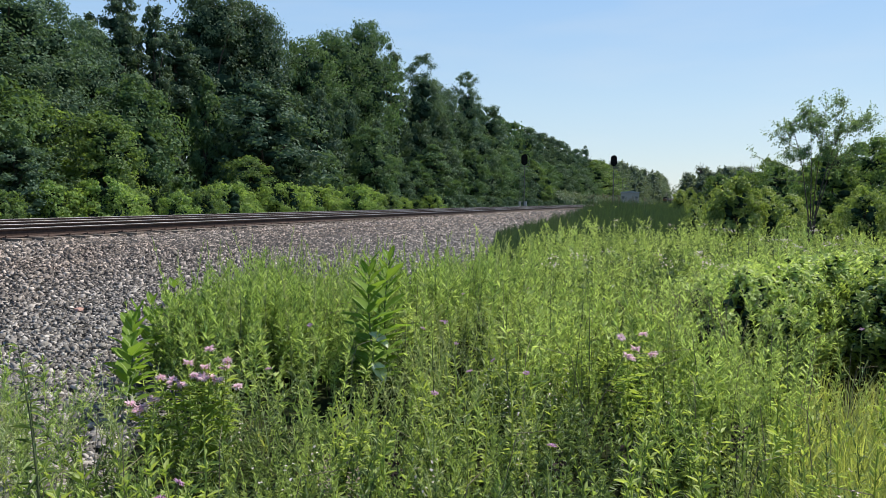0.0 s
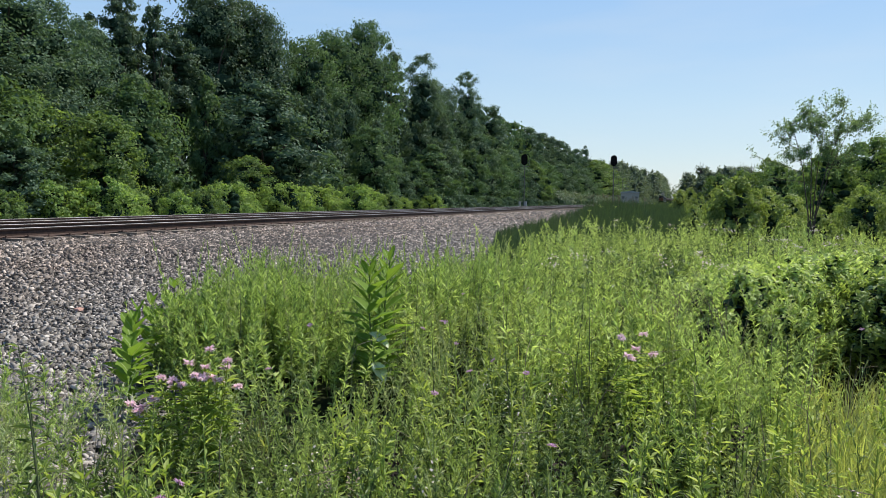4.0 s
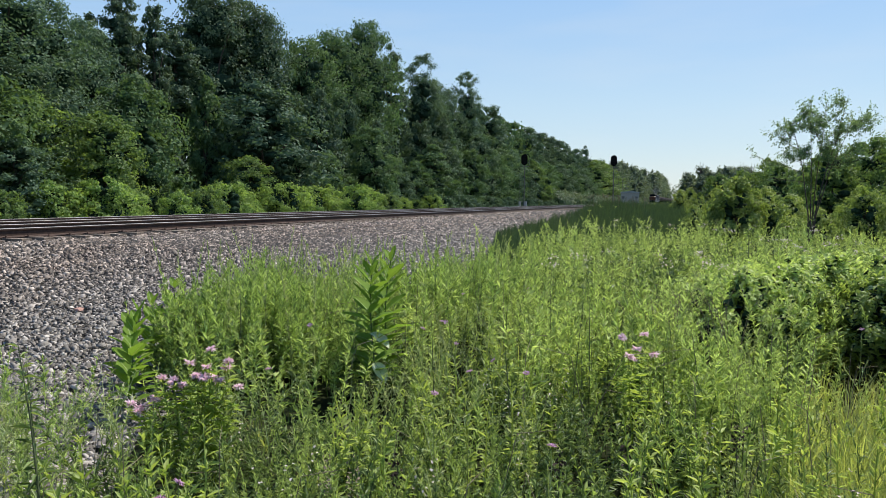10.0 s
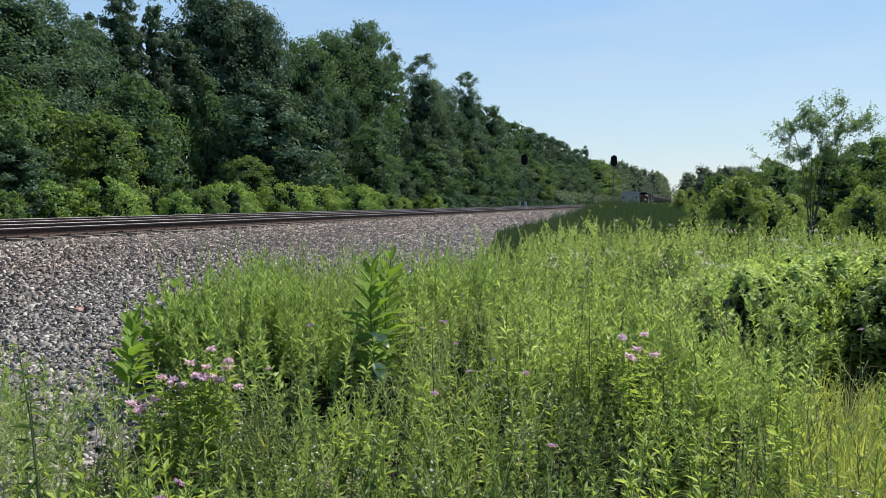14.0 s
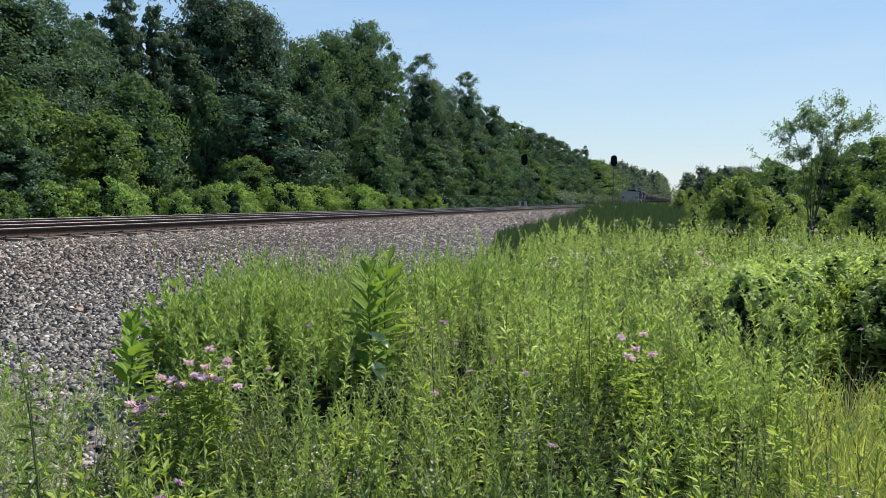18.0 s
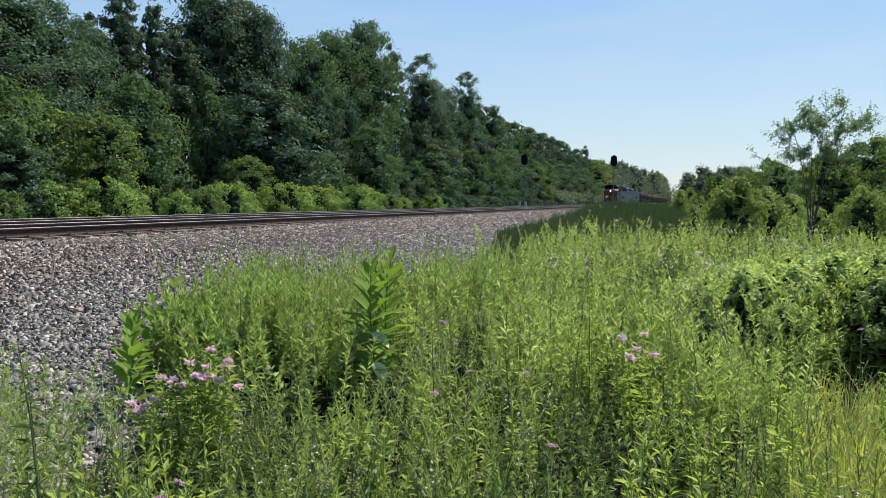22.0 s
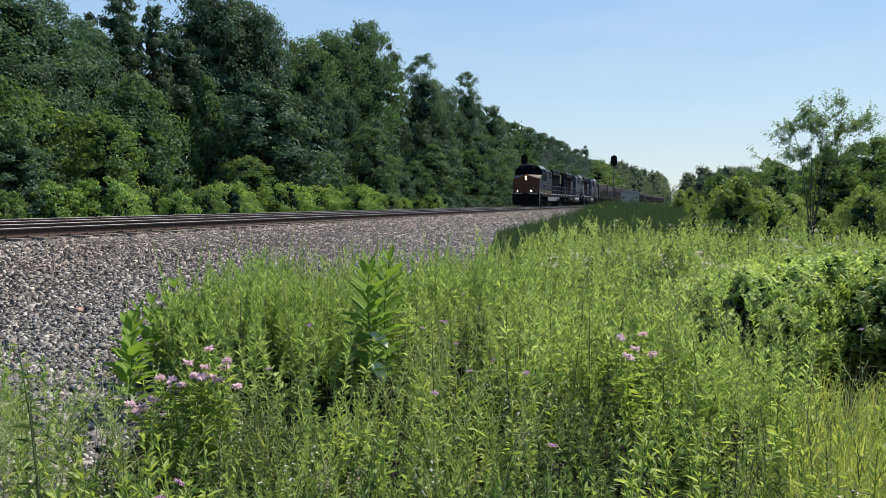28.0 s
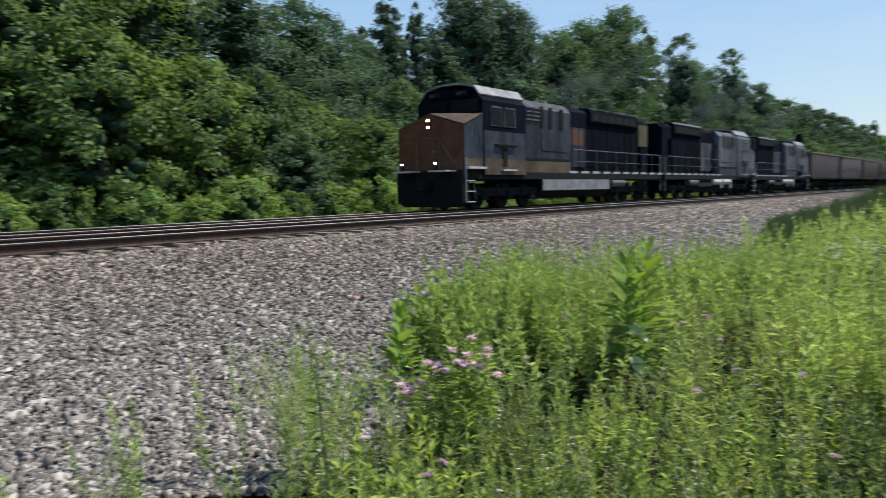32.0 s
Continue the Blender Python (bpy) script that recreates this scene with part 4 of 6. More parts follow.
def field_points(rng, n, r0, r1, a0=-33, a1=62):
    a = rng.uniform(a0, a1, n)
    r = rng.uniform(math.sqrt(r0), math.sqrt(r1), n) ** 2 if r1 < 30 else np.exp(rng.uniform(math.log(r0), math.log(r1), n))
    X, Y = -r * np.sin(np.radians(a)), r * np.cos(np.radians(a))
    keep = X > edge_x(Y) + rng.normal(0, 0.12, n) - 0.1
    keep &= ~((Y > 18) & (Y < 33) & (X < reed_x(Y) + np.interp(Y, [18, 24, 30], [0.6, 1.8, 3.2]) + rng.normal(0, 0.25, n)))
    keep &= ~((Y > 31 + rng.normal(0, 1.5, n)) & (Y < 130) & (X < 0.8 + rng.normal(0, 0.4, n)) & (rng.random(n) < 0.93))
    keep &= ~((((X + 2.75) / 0.8) ** 2 + ((Y - 4.7) / 0.7) ** 2 < 1) & (rng.random(n) < 0.85))
    keep &= ~(((X - 1.75) / 0.85) ** 2 + ((Y - 4.5) / 0.55) ** 2 < rng.uniform(0.35, 1.0, n))
    keep &= ~((np.abs(X - 0.2 * Y - 0.05) < 0.32) & (Y > 5.6) & (Y < 7.2) & (rng.random(n) < 0.75))   # the hollow before the mound
    for ux, uy, half, r0, r1 in ((-0.39, 0.921, 0.22, 4.75, 5.9), (-0.637, 0.771, 0.28, 4.8, 6.4)):   # little grows in front of the milkweeds
        along, off = X * ux + Y * uy, X * uy - Y * ux
        keep &= ~((np.abs(off) < half) & (along > r0) & (along < r1) & (rng.random(n) < 0.75))
    return X[keep], Y[keep]


def tallness(X, Y):
    """How tall the growth stands from place to place."""
    k = np.array([noise.noise((x * 0.5, y * 0.5, 4.0)) + 0.7 * noise.noise((x * 1.5, y * 1.5, 2.0)) for x, y in zip(X, Y)])
    r = np.hypot(X, Y)
    h = (0.76 + 0.3 * k) * np.interp(r, [2.0, 4.4, 5.6], [0.52, 0.64, 1.0])
    h = np.where((X < -2.1) & (r < 4.4), 0.44 + 0.2 * k, h)
    short = np.clip((X - 0.1 - 0.12 * (Y - 3)) / 1.0, 0, 1) * np.clip((7.4 - Y) / 2.0, 0, 1)
    h = h * (1 - 0.5 * short)
    return np.clip(h, 0.2, 1.1), short


def clumped(X, Y):
    """Clumps of growth and the bare hollows between them."""
    return np.array([noise.noise((x * 1.15, y * 0.95, 55.0)) + 0.6 * noise.noise((x * 2.6, y * 2.2, 56.0)) for x, y in zip(X, Y)]) * np.interp(np.hypot(X, Y), [2, 4.5, 8, 20], [0.55, 0.65, 1.0, 0.35])


def build_meadow():
    rng = np.random.default_rng(77)
    bins = {"weeds": [], "grey": [], "grass": [], "reed": [], "bloom": [], "lime": [], "dry": [], "dark": []}

    def sow(key, temps, n, r0, r1, hmul=1.0, pick=None, lean=0.17):
        X, Y = field_points(rng, n, r0, r1)
        T, short = tallness(X, Y)
        ok = np.ones(len(X), bool) if pick is None else pick(X, Y, short, rng.random(len(X)))
        seed = {"weeds": 1.0, "grey": 30.0, "grass": 60.0, "dark": 80.0}[key] + len(temps)
        ok &= np.array([noise.noise((x * 0.8, y * 0.8, seed)) for x, y in zip(X, Y)]) > rng.normal(-0.16, 0.2, len(X))
        ok &= clumped(X, Y) > rng.normal(-0.05, 0.04, len(X))
        X, Y, T = X[ok], Y[ok], T[ok]
        for k, (V, F) in enumerate(temps):
            s = slice(k, None, len(temps))
            m = len(X[s])
            bins[key].append(scatter(V, F, X[s], Y[s], top_z(X[s], Y[s]) - 0.02, rng.uniform(0, 6.28, m), T[s] * hmul * rng.uniform(0.5, 1.28, m), (rng.normal(0, lean, m), rng.normal(0, lean, m))))

    tall = lambda X, Y, s, u: (u > s * 0.97) & ~((X < -1.9) & (np.hypot(X, Y) < 4.7) & (u < 0.75))
    fine_w = [weed(rng, 1.0, 76, 0.072, 0.0145, 0.7) for _ in range(5)]
    near_w = [weed(rng, 1.0, 70, 0.09, 0.0185, 0.75) for _ in range(5)] + [weed(rng, 0.95, 48, 0.088, 0.027, 0.5) for _ in range(3)]
    mid_dark = [weed(rng, 1.0, 34, 0.12, 0.04, 0.4) for _ in range(3)]
    near_k = [feathery(rng, 0.95, 11, 7, 0.05, 0.008) for _ in range(4)]
    near_g = [tuft(rng, 0.75, 18, 0.0105, 0.75) for _ in range(4)]
    greyish = lambda X, Y, s, u: (u > s * 0.6) & (u < 0.12 + 0.75 * np.clip((3.6 - Y) / 1.2, 0, 1) * (X > -1.7) + 0.3 * (X < -1.3) * (Y > 3.6) - 0.1 * (X < -2.7) + 0.32 * ((X > -1.3) & (X < 0.5) & (Y < 4.6)))
    sow("weeds", fine_w, 2300, 1.9, 5.2, 1.0, tall)
    sow("weeds", near_w, 3400, 5.0, 9.5, 1.0, tall)
    sow("weeds", fine_w, 1600, 3.2, 5.6, 0.95, lambda X, Y, s, u: (X > -1.5) & (X < 0.4) & (u > s))
    X, Y = field_points(rng, 3700, 5.3, 10.5, 12, 48)   # the tall thick border along the stones
    e = X - edge_x(Y)
    ok = (e > 0.0) & (e < 1.9) & (Y > 4.4) & (np.hypot(X + 2.2, (Y - 5.1) * 0.6) > 0.42) & (np.hypot(X + 3.75, (Y - 4.5) * 0.8) > 0.3)
    ok &= np.array([noise.noise((x * 1.7, y * 1.7, 21.0)) + 0.5 * noise.noise((x * 4, y * 4, 22.0)) for x, y in zip(X, Y)]) > rng.normal(-0.02, 0.07, len(X))
    X, Y, m = X[ok], Y[ok], int(ok.sum())
    border = [weed(rng, 1.0, 96, 0.094, 0.0185, 0.7) for _ in range(5)]
    for k, (V, F) in enumerate(border):
        s = slice(k, None, len(border))
        j = len(X[s])
        bins["dark"].append(scatter(V, F, X[s], Y[s], top_z(X[s], Y[s]) - 0.02, rng.uniform(0, 6.28, j), rng.uniform(0.66, 1.0, j) * (0.95 + 0.28 * np.array([noise.noise((x * 1.3, y * 1.3, 7.0)) for x, y in zip(X[s], Y[s])])), (rng.normal(0, 0.12, j), rng.normal(0, 0.12, j))))
    spike = [weed(rng, 1.0, 70, 0.05, 0.009, 1.3) for _ in range(3)]   # plumes that stand above the border
    Y = rng.uniform(5.2, 10.5, 130)
    X = edge_x(Y) + rng.uniform(0.1, 2.0, 130)
    for k, (V, F) in enumerate(spike):
        s = slice(k, None, 3)
        j = len(X[s])
        bins["dark" if k else "grey"].append(scatter(V, F, X[s], Y[s], top_z(X[s], Y[s]) - 0.02, rng.uniform(0, 6.28, j), rng.uniform(0.95, 1.25, j), (rng.normal(0, 0.07, j), rng.normal(0, 0.07, j))))
    sow("dark", border[:4], 700, 2.6, 9.0, 0.95, tall)
    sow("dark", border[:4], 900, 2.0, 4.4, 0.85, lambda X, Y, s, u: X < -1.6)
    sow("dark", mid_dark, 1500, 8.5, 26, 1.0)
    sow("grey", near_k, 4200, 1.75, 9.0, 0.95, greyish)
    for cx, cy, sx, sy, m in ((-2.95, 2.95, 0.26, 0.3, 40), (-3.05, 1.75, 0.07, 0.07, 7), (-3.1, 3.0, 0.06, 0.06, 6)):   # bushy stands out on the stones
        X, Y = cx + rng.normal(0, sx, m), cy + rng.normal(0, sy, m)
        for k, (V, F) in enumerate(fine_w[:3] + near_k[:2]):
            s = slice(k, None, 5)
            j = len(X[s])
            bins["dark" if k < 3 else "grey"].append(scatter(V, F, X[s], Y[s], top_z(X[s], Y[s]) - 0.02, rng.uniform(0, 6.28, j), rng.uniform(0.55, 0.84, j), (rng.normal(0, 0.14, j), rng.normal(0, 0.14, j))))
    sow("grass", near_g, 500, 1.9, 10, 0.85)
    sow("grass", near_g, 3000, 2.2, 8, 0.85, lambda X, Y, s, u: s > 0.15)
    X, Y = field_points(rng, 4200, 2.4, 8.2, -33, 12)   # the grassy corner
    s = tallness(X, Y)[1]
    ok = s > rng.uniform(0.1, 0.7, len(X))
    X, Y = X[ok], Y[ok]
    for k, (V, F) in enumerate(near_g):
        s = slice(k, None, len(near_g))
        j = len(X[s])
        bins["grass"].append(scatter(V, F, X[s], Y[s], top_z(X[s], Y[s]) - 0.02, rng.uniform(0, 6.28, j), rng.uniform(0.28, 0.66, j), (rng.normal(0, 0.2, j), rng.normal(0, 0.2, j))))
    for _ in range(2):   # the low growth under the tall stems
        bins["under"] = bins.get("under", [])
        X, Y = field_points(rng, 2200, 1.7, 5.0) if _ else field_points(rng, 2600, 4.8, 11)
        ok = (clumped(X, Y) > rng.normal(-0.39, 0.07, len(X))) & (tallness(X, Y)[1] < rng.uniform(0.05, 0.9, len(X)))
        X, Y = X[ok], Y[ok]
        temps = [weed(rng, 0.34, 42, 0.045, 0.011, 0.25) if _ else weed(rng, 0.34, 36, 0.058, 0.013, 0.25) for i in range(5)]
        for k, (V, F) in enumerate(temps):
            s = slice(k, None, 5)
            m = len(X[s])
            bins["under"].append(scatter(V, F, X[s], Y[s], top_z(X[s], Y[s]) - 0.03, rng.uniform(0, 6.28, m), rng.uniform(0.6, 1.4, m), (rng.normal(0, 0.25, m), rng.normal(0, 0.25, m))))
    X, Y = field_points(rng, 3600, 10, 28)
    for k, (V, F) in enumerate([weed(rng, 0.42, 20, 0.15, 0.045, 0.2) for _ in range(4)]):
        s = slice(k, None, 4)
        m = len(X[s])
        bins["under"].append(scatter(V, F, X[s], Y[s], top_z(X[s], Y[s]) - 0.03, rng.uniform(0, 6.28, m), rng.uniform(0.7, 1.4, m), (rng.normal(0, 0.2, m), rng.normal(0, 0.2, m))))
    mid_w = [weed(rng, 1.0, 46, 0.095, 0.026, 0.6) for _ in range(5)]
    sow("weeds", mid_w, 6400, 9, 26, 1.0)
    sow("weeds", mid_w, 2600, 17, 29, 0.9)
    sow("grass", [tuft(rng, 0.8, 12, 0.011) for _ in range(3)], 1500, 9, 26, 0.9)
    far_w = [weed(rng, 1.0, 18, 0.16, 0.06, 0.25) for _ in range(5)]
    sow("weeds", far_w, 9000, 24, 75, 1.0)
    sow("weeds", far_w, 6000, 30, 110, 1.0, lambda X, Y, s, u: X > 0.5)
    sow("weeds", [weed(rng, 1.2, 8, 0.5, 0.11) for _ in range(4)], 6000, 65, 260, 0.95)
    # clumps of broad lime-green leaves, dry stalks and sprays of small pale florets
    X, Y = field_points(rng, 1100, 1.8, 9)
    ok = np.array([noise.noise((x * 1.1, y * 1.1, 41.0)) for x, y in zip(X, Y)]) > 0.18 - 0.2 * ((X > -1.6) & (Y > 3.5)) - 0.22 * ((X > -1.6) & (X < 0.5) & (Y > 2.8) & (Y < 5.6)) + 0.06 * (X < -1.6)
    X, Y = X[ok], Y[ok]
    for k, (V, F) in enumerate([weed(rng, 0.5, 34, 0.046, 0.0125, 0.3) for _ in range(3)]):
        s = slice(k, None, 3)
        m = len(X[s])
        bins["lime"].append(scatter(V, F, X[s], Y[s], top_z(X[s], Y[s]) - 0.02, rng.uniform(0, 6.28, m), rng.uniform(0.8, 1.5, m), (rng.normal(0, 0.1, m), rng.normal(0, 0.1, m))))
    X, Y = field_points(rng, 170, 1.9, 8)
    A = np.stack([X, Y, top_z(X, Y)], 1)
    h = rng.uniform(0.35, 0.75, len(X)) * np.interp(np.hypot(X, Y), [2, 5.5], [0.7, 1.1])
    bend = rng.normal(0, 0.12, (len(X), 2))
    B = A + np.stack([bend[:, 0], bend[:, 1], h], 1)
    bins["dry"] += [stalks(A, B, 0.0028, 0.002), stalks(B, B + np.stack([bend[:, 0] * 1.2, bend[:, 1] * 1.2, h * 0.08], 1), 0.002, 0.001)]
    X, Y = field_points(rng, 46, 2.0, 5)
    for _ in range(9):
        P = np.stack([X, Y, top_z(X, Y) + 0.42], 1) + rng.normal(0, 1, (len(X), 3)) * [0.02, 0.02, 0.06]
        bins["bloom"].append(leaves(P, rng.normal(0, 1, P.shape), np.tile([0, 0, 1.0], (len(P), 1)), 0.016, 0.012))
    # a lime-green stand at the near edge of the stones
    X, Y = -1.98 + rng.normal(0, 0.13, 16), 2.25 + rng.normal(0, 0.13, 16)
    V, F = weed(rng, 0.62, 26, 0.075, 0.026, 0.3)
    bins["lime"].append(scatter(V, F, X, Y, top_z(X, Y) - 0.02, rng.uniform(0, 6.28, 16), rng.uniform(0.75, 1.1, 16), (rng.normal(0, 0.1, 16), rng.normal(0, 0.1, 16))))
    # dark bare stems between the leafy ones
    X, Y = field_points(rng, 230, 4.5, 18, -30, 40)
    ok = tallness(X, Y)[1] < 0.3
    A = np.stack([X[ok], Y[ok], top_z(X[ok], Y[ok])], 1)
    B = A + np.stack([rng.normal(0, 0.07, len(A)), rng.normal(0, 0.07, len(A)), rng.uniform(0.6, 0.98, len(A))], 1)
    bins["stem"] = [stalks(A, B, 0.0035, 0.002)]
    # spent seed heads, brown and ragged, and bleached spikes
    for x, y in ((-0.23, 3.62), (0.27, 3.95), (-0.5, 3.3), (0.33, 4.1), (-1.15, 3.0)):
        P = np.array([x, y, FIELD_Z + 0.42]) + rng.normal(0, 1, (36, 3)) * [0.016, 0.016, 0.04]
        bins.setdefault("seed", []).append(leaves(P, rng.normal(0, 1, P.shape), rng.normal(0, 1, P.shape), 0.022, 0.014))
        bins["stem"].append(stalks([(x, y, FIELD_Z)], [(x, y, FIELD_Z + 0.45)], 0.004, 0.003))
    for x, y in ((-1.35, 2.75), (-1.28, 2.8), (-1.42, 2.85), (-1.2, 2.7)):
        P = np.array([x, y, FIELD_Z + 0.42]) + rng.normal(0, 1, (40, 3)) * [0.008, 0.008, 0.06]
        bins["dry"].append(leaves(P, rng.normal(0, 1, P.shape), np.tile([0, 0, 1.0], (len(P), 1)), 0.014, 0.009))
    # pale grass that arches out of the mound
    n = 46
    x0, y0 = rng.uniform(-0.35, 0.55, n), rng.uniform(6.2, 7.2, n)
    A = np.stack([x0, y0, np.full(n, FIELD_Z)], 1)
    lean = np.stack([rng.uniform(-0.3, 0.15, n), rng.uniform(-0.15, 0.1, n), np.zeros(n)], 1)
    for a, b in ((0.0, 0.35), (0.35, 0.65), (0.65, 0.85), (0.85, 1.0)):
        up = lambda f: np.array([0, 0, 0.86]) * math.sin(f * 1.45)
        bins["dry"].append(stalks(A + lean * a * a * 1.6 + up(a), A + lean * b * b * 1.6 + up(b), 0.003 - 0.0015 * a, 0.003 - 0.0015 * b))
    # tan plumes over the tall grass near the hut
    n = 90
    X, Y = rng.uniform(-9.5, -4.0, n), rng.uniform(74, 100, n)
    A = np.stack([X, Y, top_z(X, Y)], 1)
    B = A + np.stack([rng.normal(0, 0.12, n), rng.normal(0, 0.12, n), rng.uniform(1.2, 1.75, n)], 1)
    bins["dry"] += [stalks(A, B, 0.006, 0.006), stalks(B, B + np.stack([rng.normal(0, 0.08, n), rng.normal(0, 0.08, n), np.full(n, 0.25)], 1), 0.03, 0.006)]
    # the meadow goes on beside and behind the camera
    X, Y = field_points(rng, 2600, 2.0, 24, 62, 327)
    for k, (V, F) in enumerate(mid_w):
        s = slice(k, None, len(mid_w))
        m = len(X[s])
        bins["weeds"].append(scatter(V, F, X[s], Y[s], top_z(X[s], Y[s]) - 0.02, rng.uniform(0, 6.28, m), rng.uniform(0.35, 0.75, m), (rng.normal(0, 0.1, m), rng.normal(0, 0.1, m))))
    # tall dark grass along the foot of the bank
    n = 8500
    Y = np.exp(rng.uniform(math.log(17), math.log(120), n))
    f = rng.uniform(-0.03, 1.0, n)
    X = reed_x(Y) + f * np.interp(Y, [17, 24, 28, 34, 120], [0.7, 2.2, 3.0, 7.0, 12.0])
    temps = [tuft(rng, 1.25, 9, 0.02, 0.34) for _ in range(4)]
    for k, (V, F) in enumerate(temps):
        s = slice(k, None, 4)
        m = len(X[s])
        bins["reed"].append(scatter(V, F, X[s], Y[s], top_z(X[s], Y[s]) - 0.02, rng.uniform(0, 6.28, m), rng.uniform(0.55, 1.1, m) * np.interp(Y[s], [18, 28, 45, 70, 95], [0.34, 0.52, 0.62, 0.95, 1.3]) * (0.85 + 0.5 * f[s]), (rng.normal(0, 0.06, m), rng.normal(0, 0.06, m))))
    # pale flower heads scattered over the far meadow
    X, Y = field_points(rng, 240, 8, 40, -30, 10)
    P = np.stack([X, Y, top_z(X, Y) + 0.93 + rng.normal(0, 0.06, len(X))], 1)
    ok = np.array([noise.noise((x * 0.3, y * 0.2, 9.0)) > 0.05 for x, y in zip(X, Y)])
    P = P[ok]
    for k in range(10):
        q = P + rng.normal(0, 0.04, P.shape) * [1, 1, 0.4]
        bins["bloom"].append(leaves(q, rng.normal(0, 1, P.shape), np.tile([0, 0, 1.0], (len(P), 1)), 0.03, 0.024))
    # low growth round and behind the camera
    r2 = np.random.default_rng(78)
    low = [weed(r2, 0.34, 26, 0.07, 0.018, 0.25) for _ in range(4)]
    for n, r0, r1, a0, a1 in ((420, 0.3, 1.6, -62, 62), (2600, 0.5, 9, 62, 298)):
        X, Y = field_points(r2, n, r0, r1, a0, a1)
        for k, (V, F) in enumerate(low):
            s = slice(k, None, 4)
            m = len(X[s])
            bins["under"].append(scatter(V, F, X[s], Y[s], top_z(X[s], Y[s]) - 0.03, r2.uniform(0, 6.28, m), r2.uniform(0.6, 1.3, m), (r2.normal(0, 0.25, m), r2.normal(0, 0.25, m))))
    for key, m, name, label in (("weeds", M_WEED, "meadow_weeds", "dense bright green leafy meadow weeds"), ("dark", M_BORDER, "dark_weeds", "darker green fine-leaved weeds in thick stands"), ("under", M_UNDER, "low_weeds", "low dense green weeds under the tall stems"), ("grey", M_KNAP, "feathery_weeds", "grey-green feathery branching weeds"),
                                ("grass", M_GRASS, "meadow_grass", "yellow-green arching meadow grass"), ("reed", M_REED, "tall_grass", "tall dark green grass along the bank"),
                                ("stem", M_BARESTEM, "bare_stems", "dark thin bare stems among the weeds"), ("seed", M_SEED, "seed_heads", "ragged dark brown spent seed heads"),
                                ("lime", M_LIME, "lime_weeds", "clumps of broad lime-green weed leaves"), ("dry", M_TWIG, "dry_stalks", "thin dry tan stalks among the weeds"), ("bloom", M_WHITE, "pale_blossom", "pale pinkish blossom scattered over the meadow")):
        V, F = merge(*bins[key])
        tagged(new(name, mesh_np(name, V, F, m)), label, "grass" if "grass" in name else "weeds", kind="stuff")


def broad_leaf(length, width, cup=0.12, arch=0.25):
    """An oval leaf with a midrib, waved edges and an arched length; every fifth face, from the third on, is the rib."""
    V, F = [], []
    n = 8
    for i in range(n):
        t = i / (n - 1)
        w = width / 2 * max(0.04, math.sin(math.pi * min(1, t ** 0.9 * 0.95 + 0.04))) ** 0.75
        z = -arch * length * t * t
        r = 0.003 * (1 - 0.7 * t)
        V += [(-w, t * length, z + cup * w + 0.004 * math.sin(i * 2.1)), (-w * 0.5, t * length, z + cup * w * 0.2), (-r, t * length, z - 0.003), (r, t * length, z - 0.003), (w * 0.5, t * length, z + cup * w * 0.2), (w, t * length, z + cup * w - 0.004 * math.sin(i * 1.7))]
    for i in range(n - 1):
        for j in range(5):
            F.append((i * 6 + j, i * 6 + j + 1, (i + 1) * 6 + j + 1, (i + 1) * 6 + j))
    return np.array(V), np.array(F)


def leaf_mesh(length, width, cup, arch, blade):
    me = mesh_np("leaf", *broad_leaf(length, width, cup, arch), blade, True)
    me.materials.append(M_RIB)
    for i, p in enumerate(me.polygons):
        if i % 5 == 2:
            p.material_index = 1
    return me


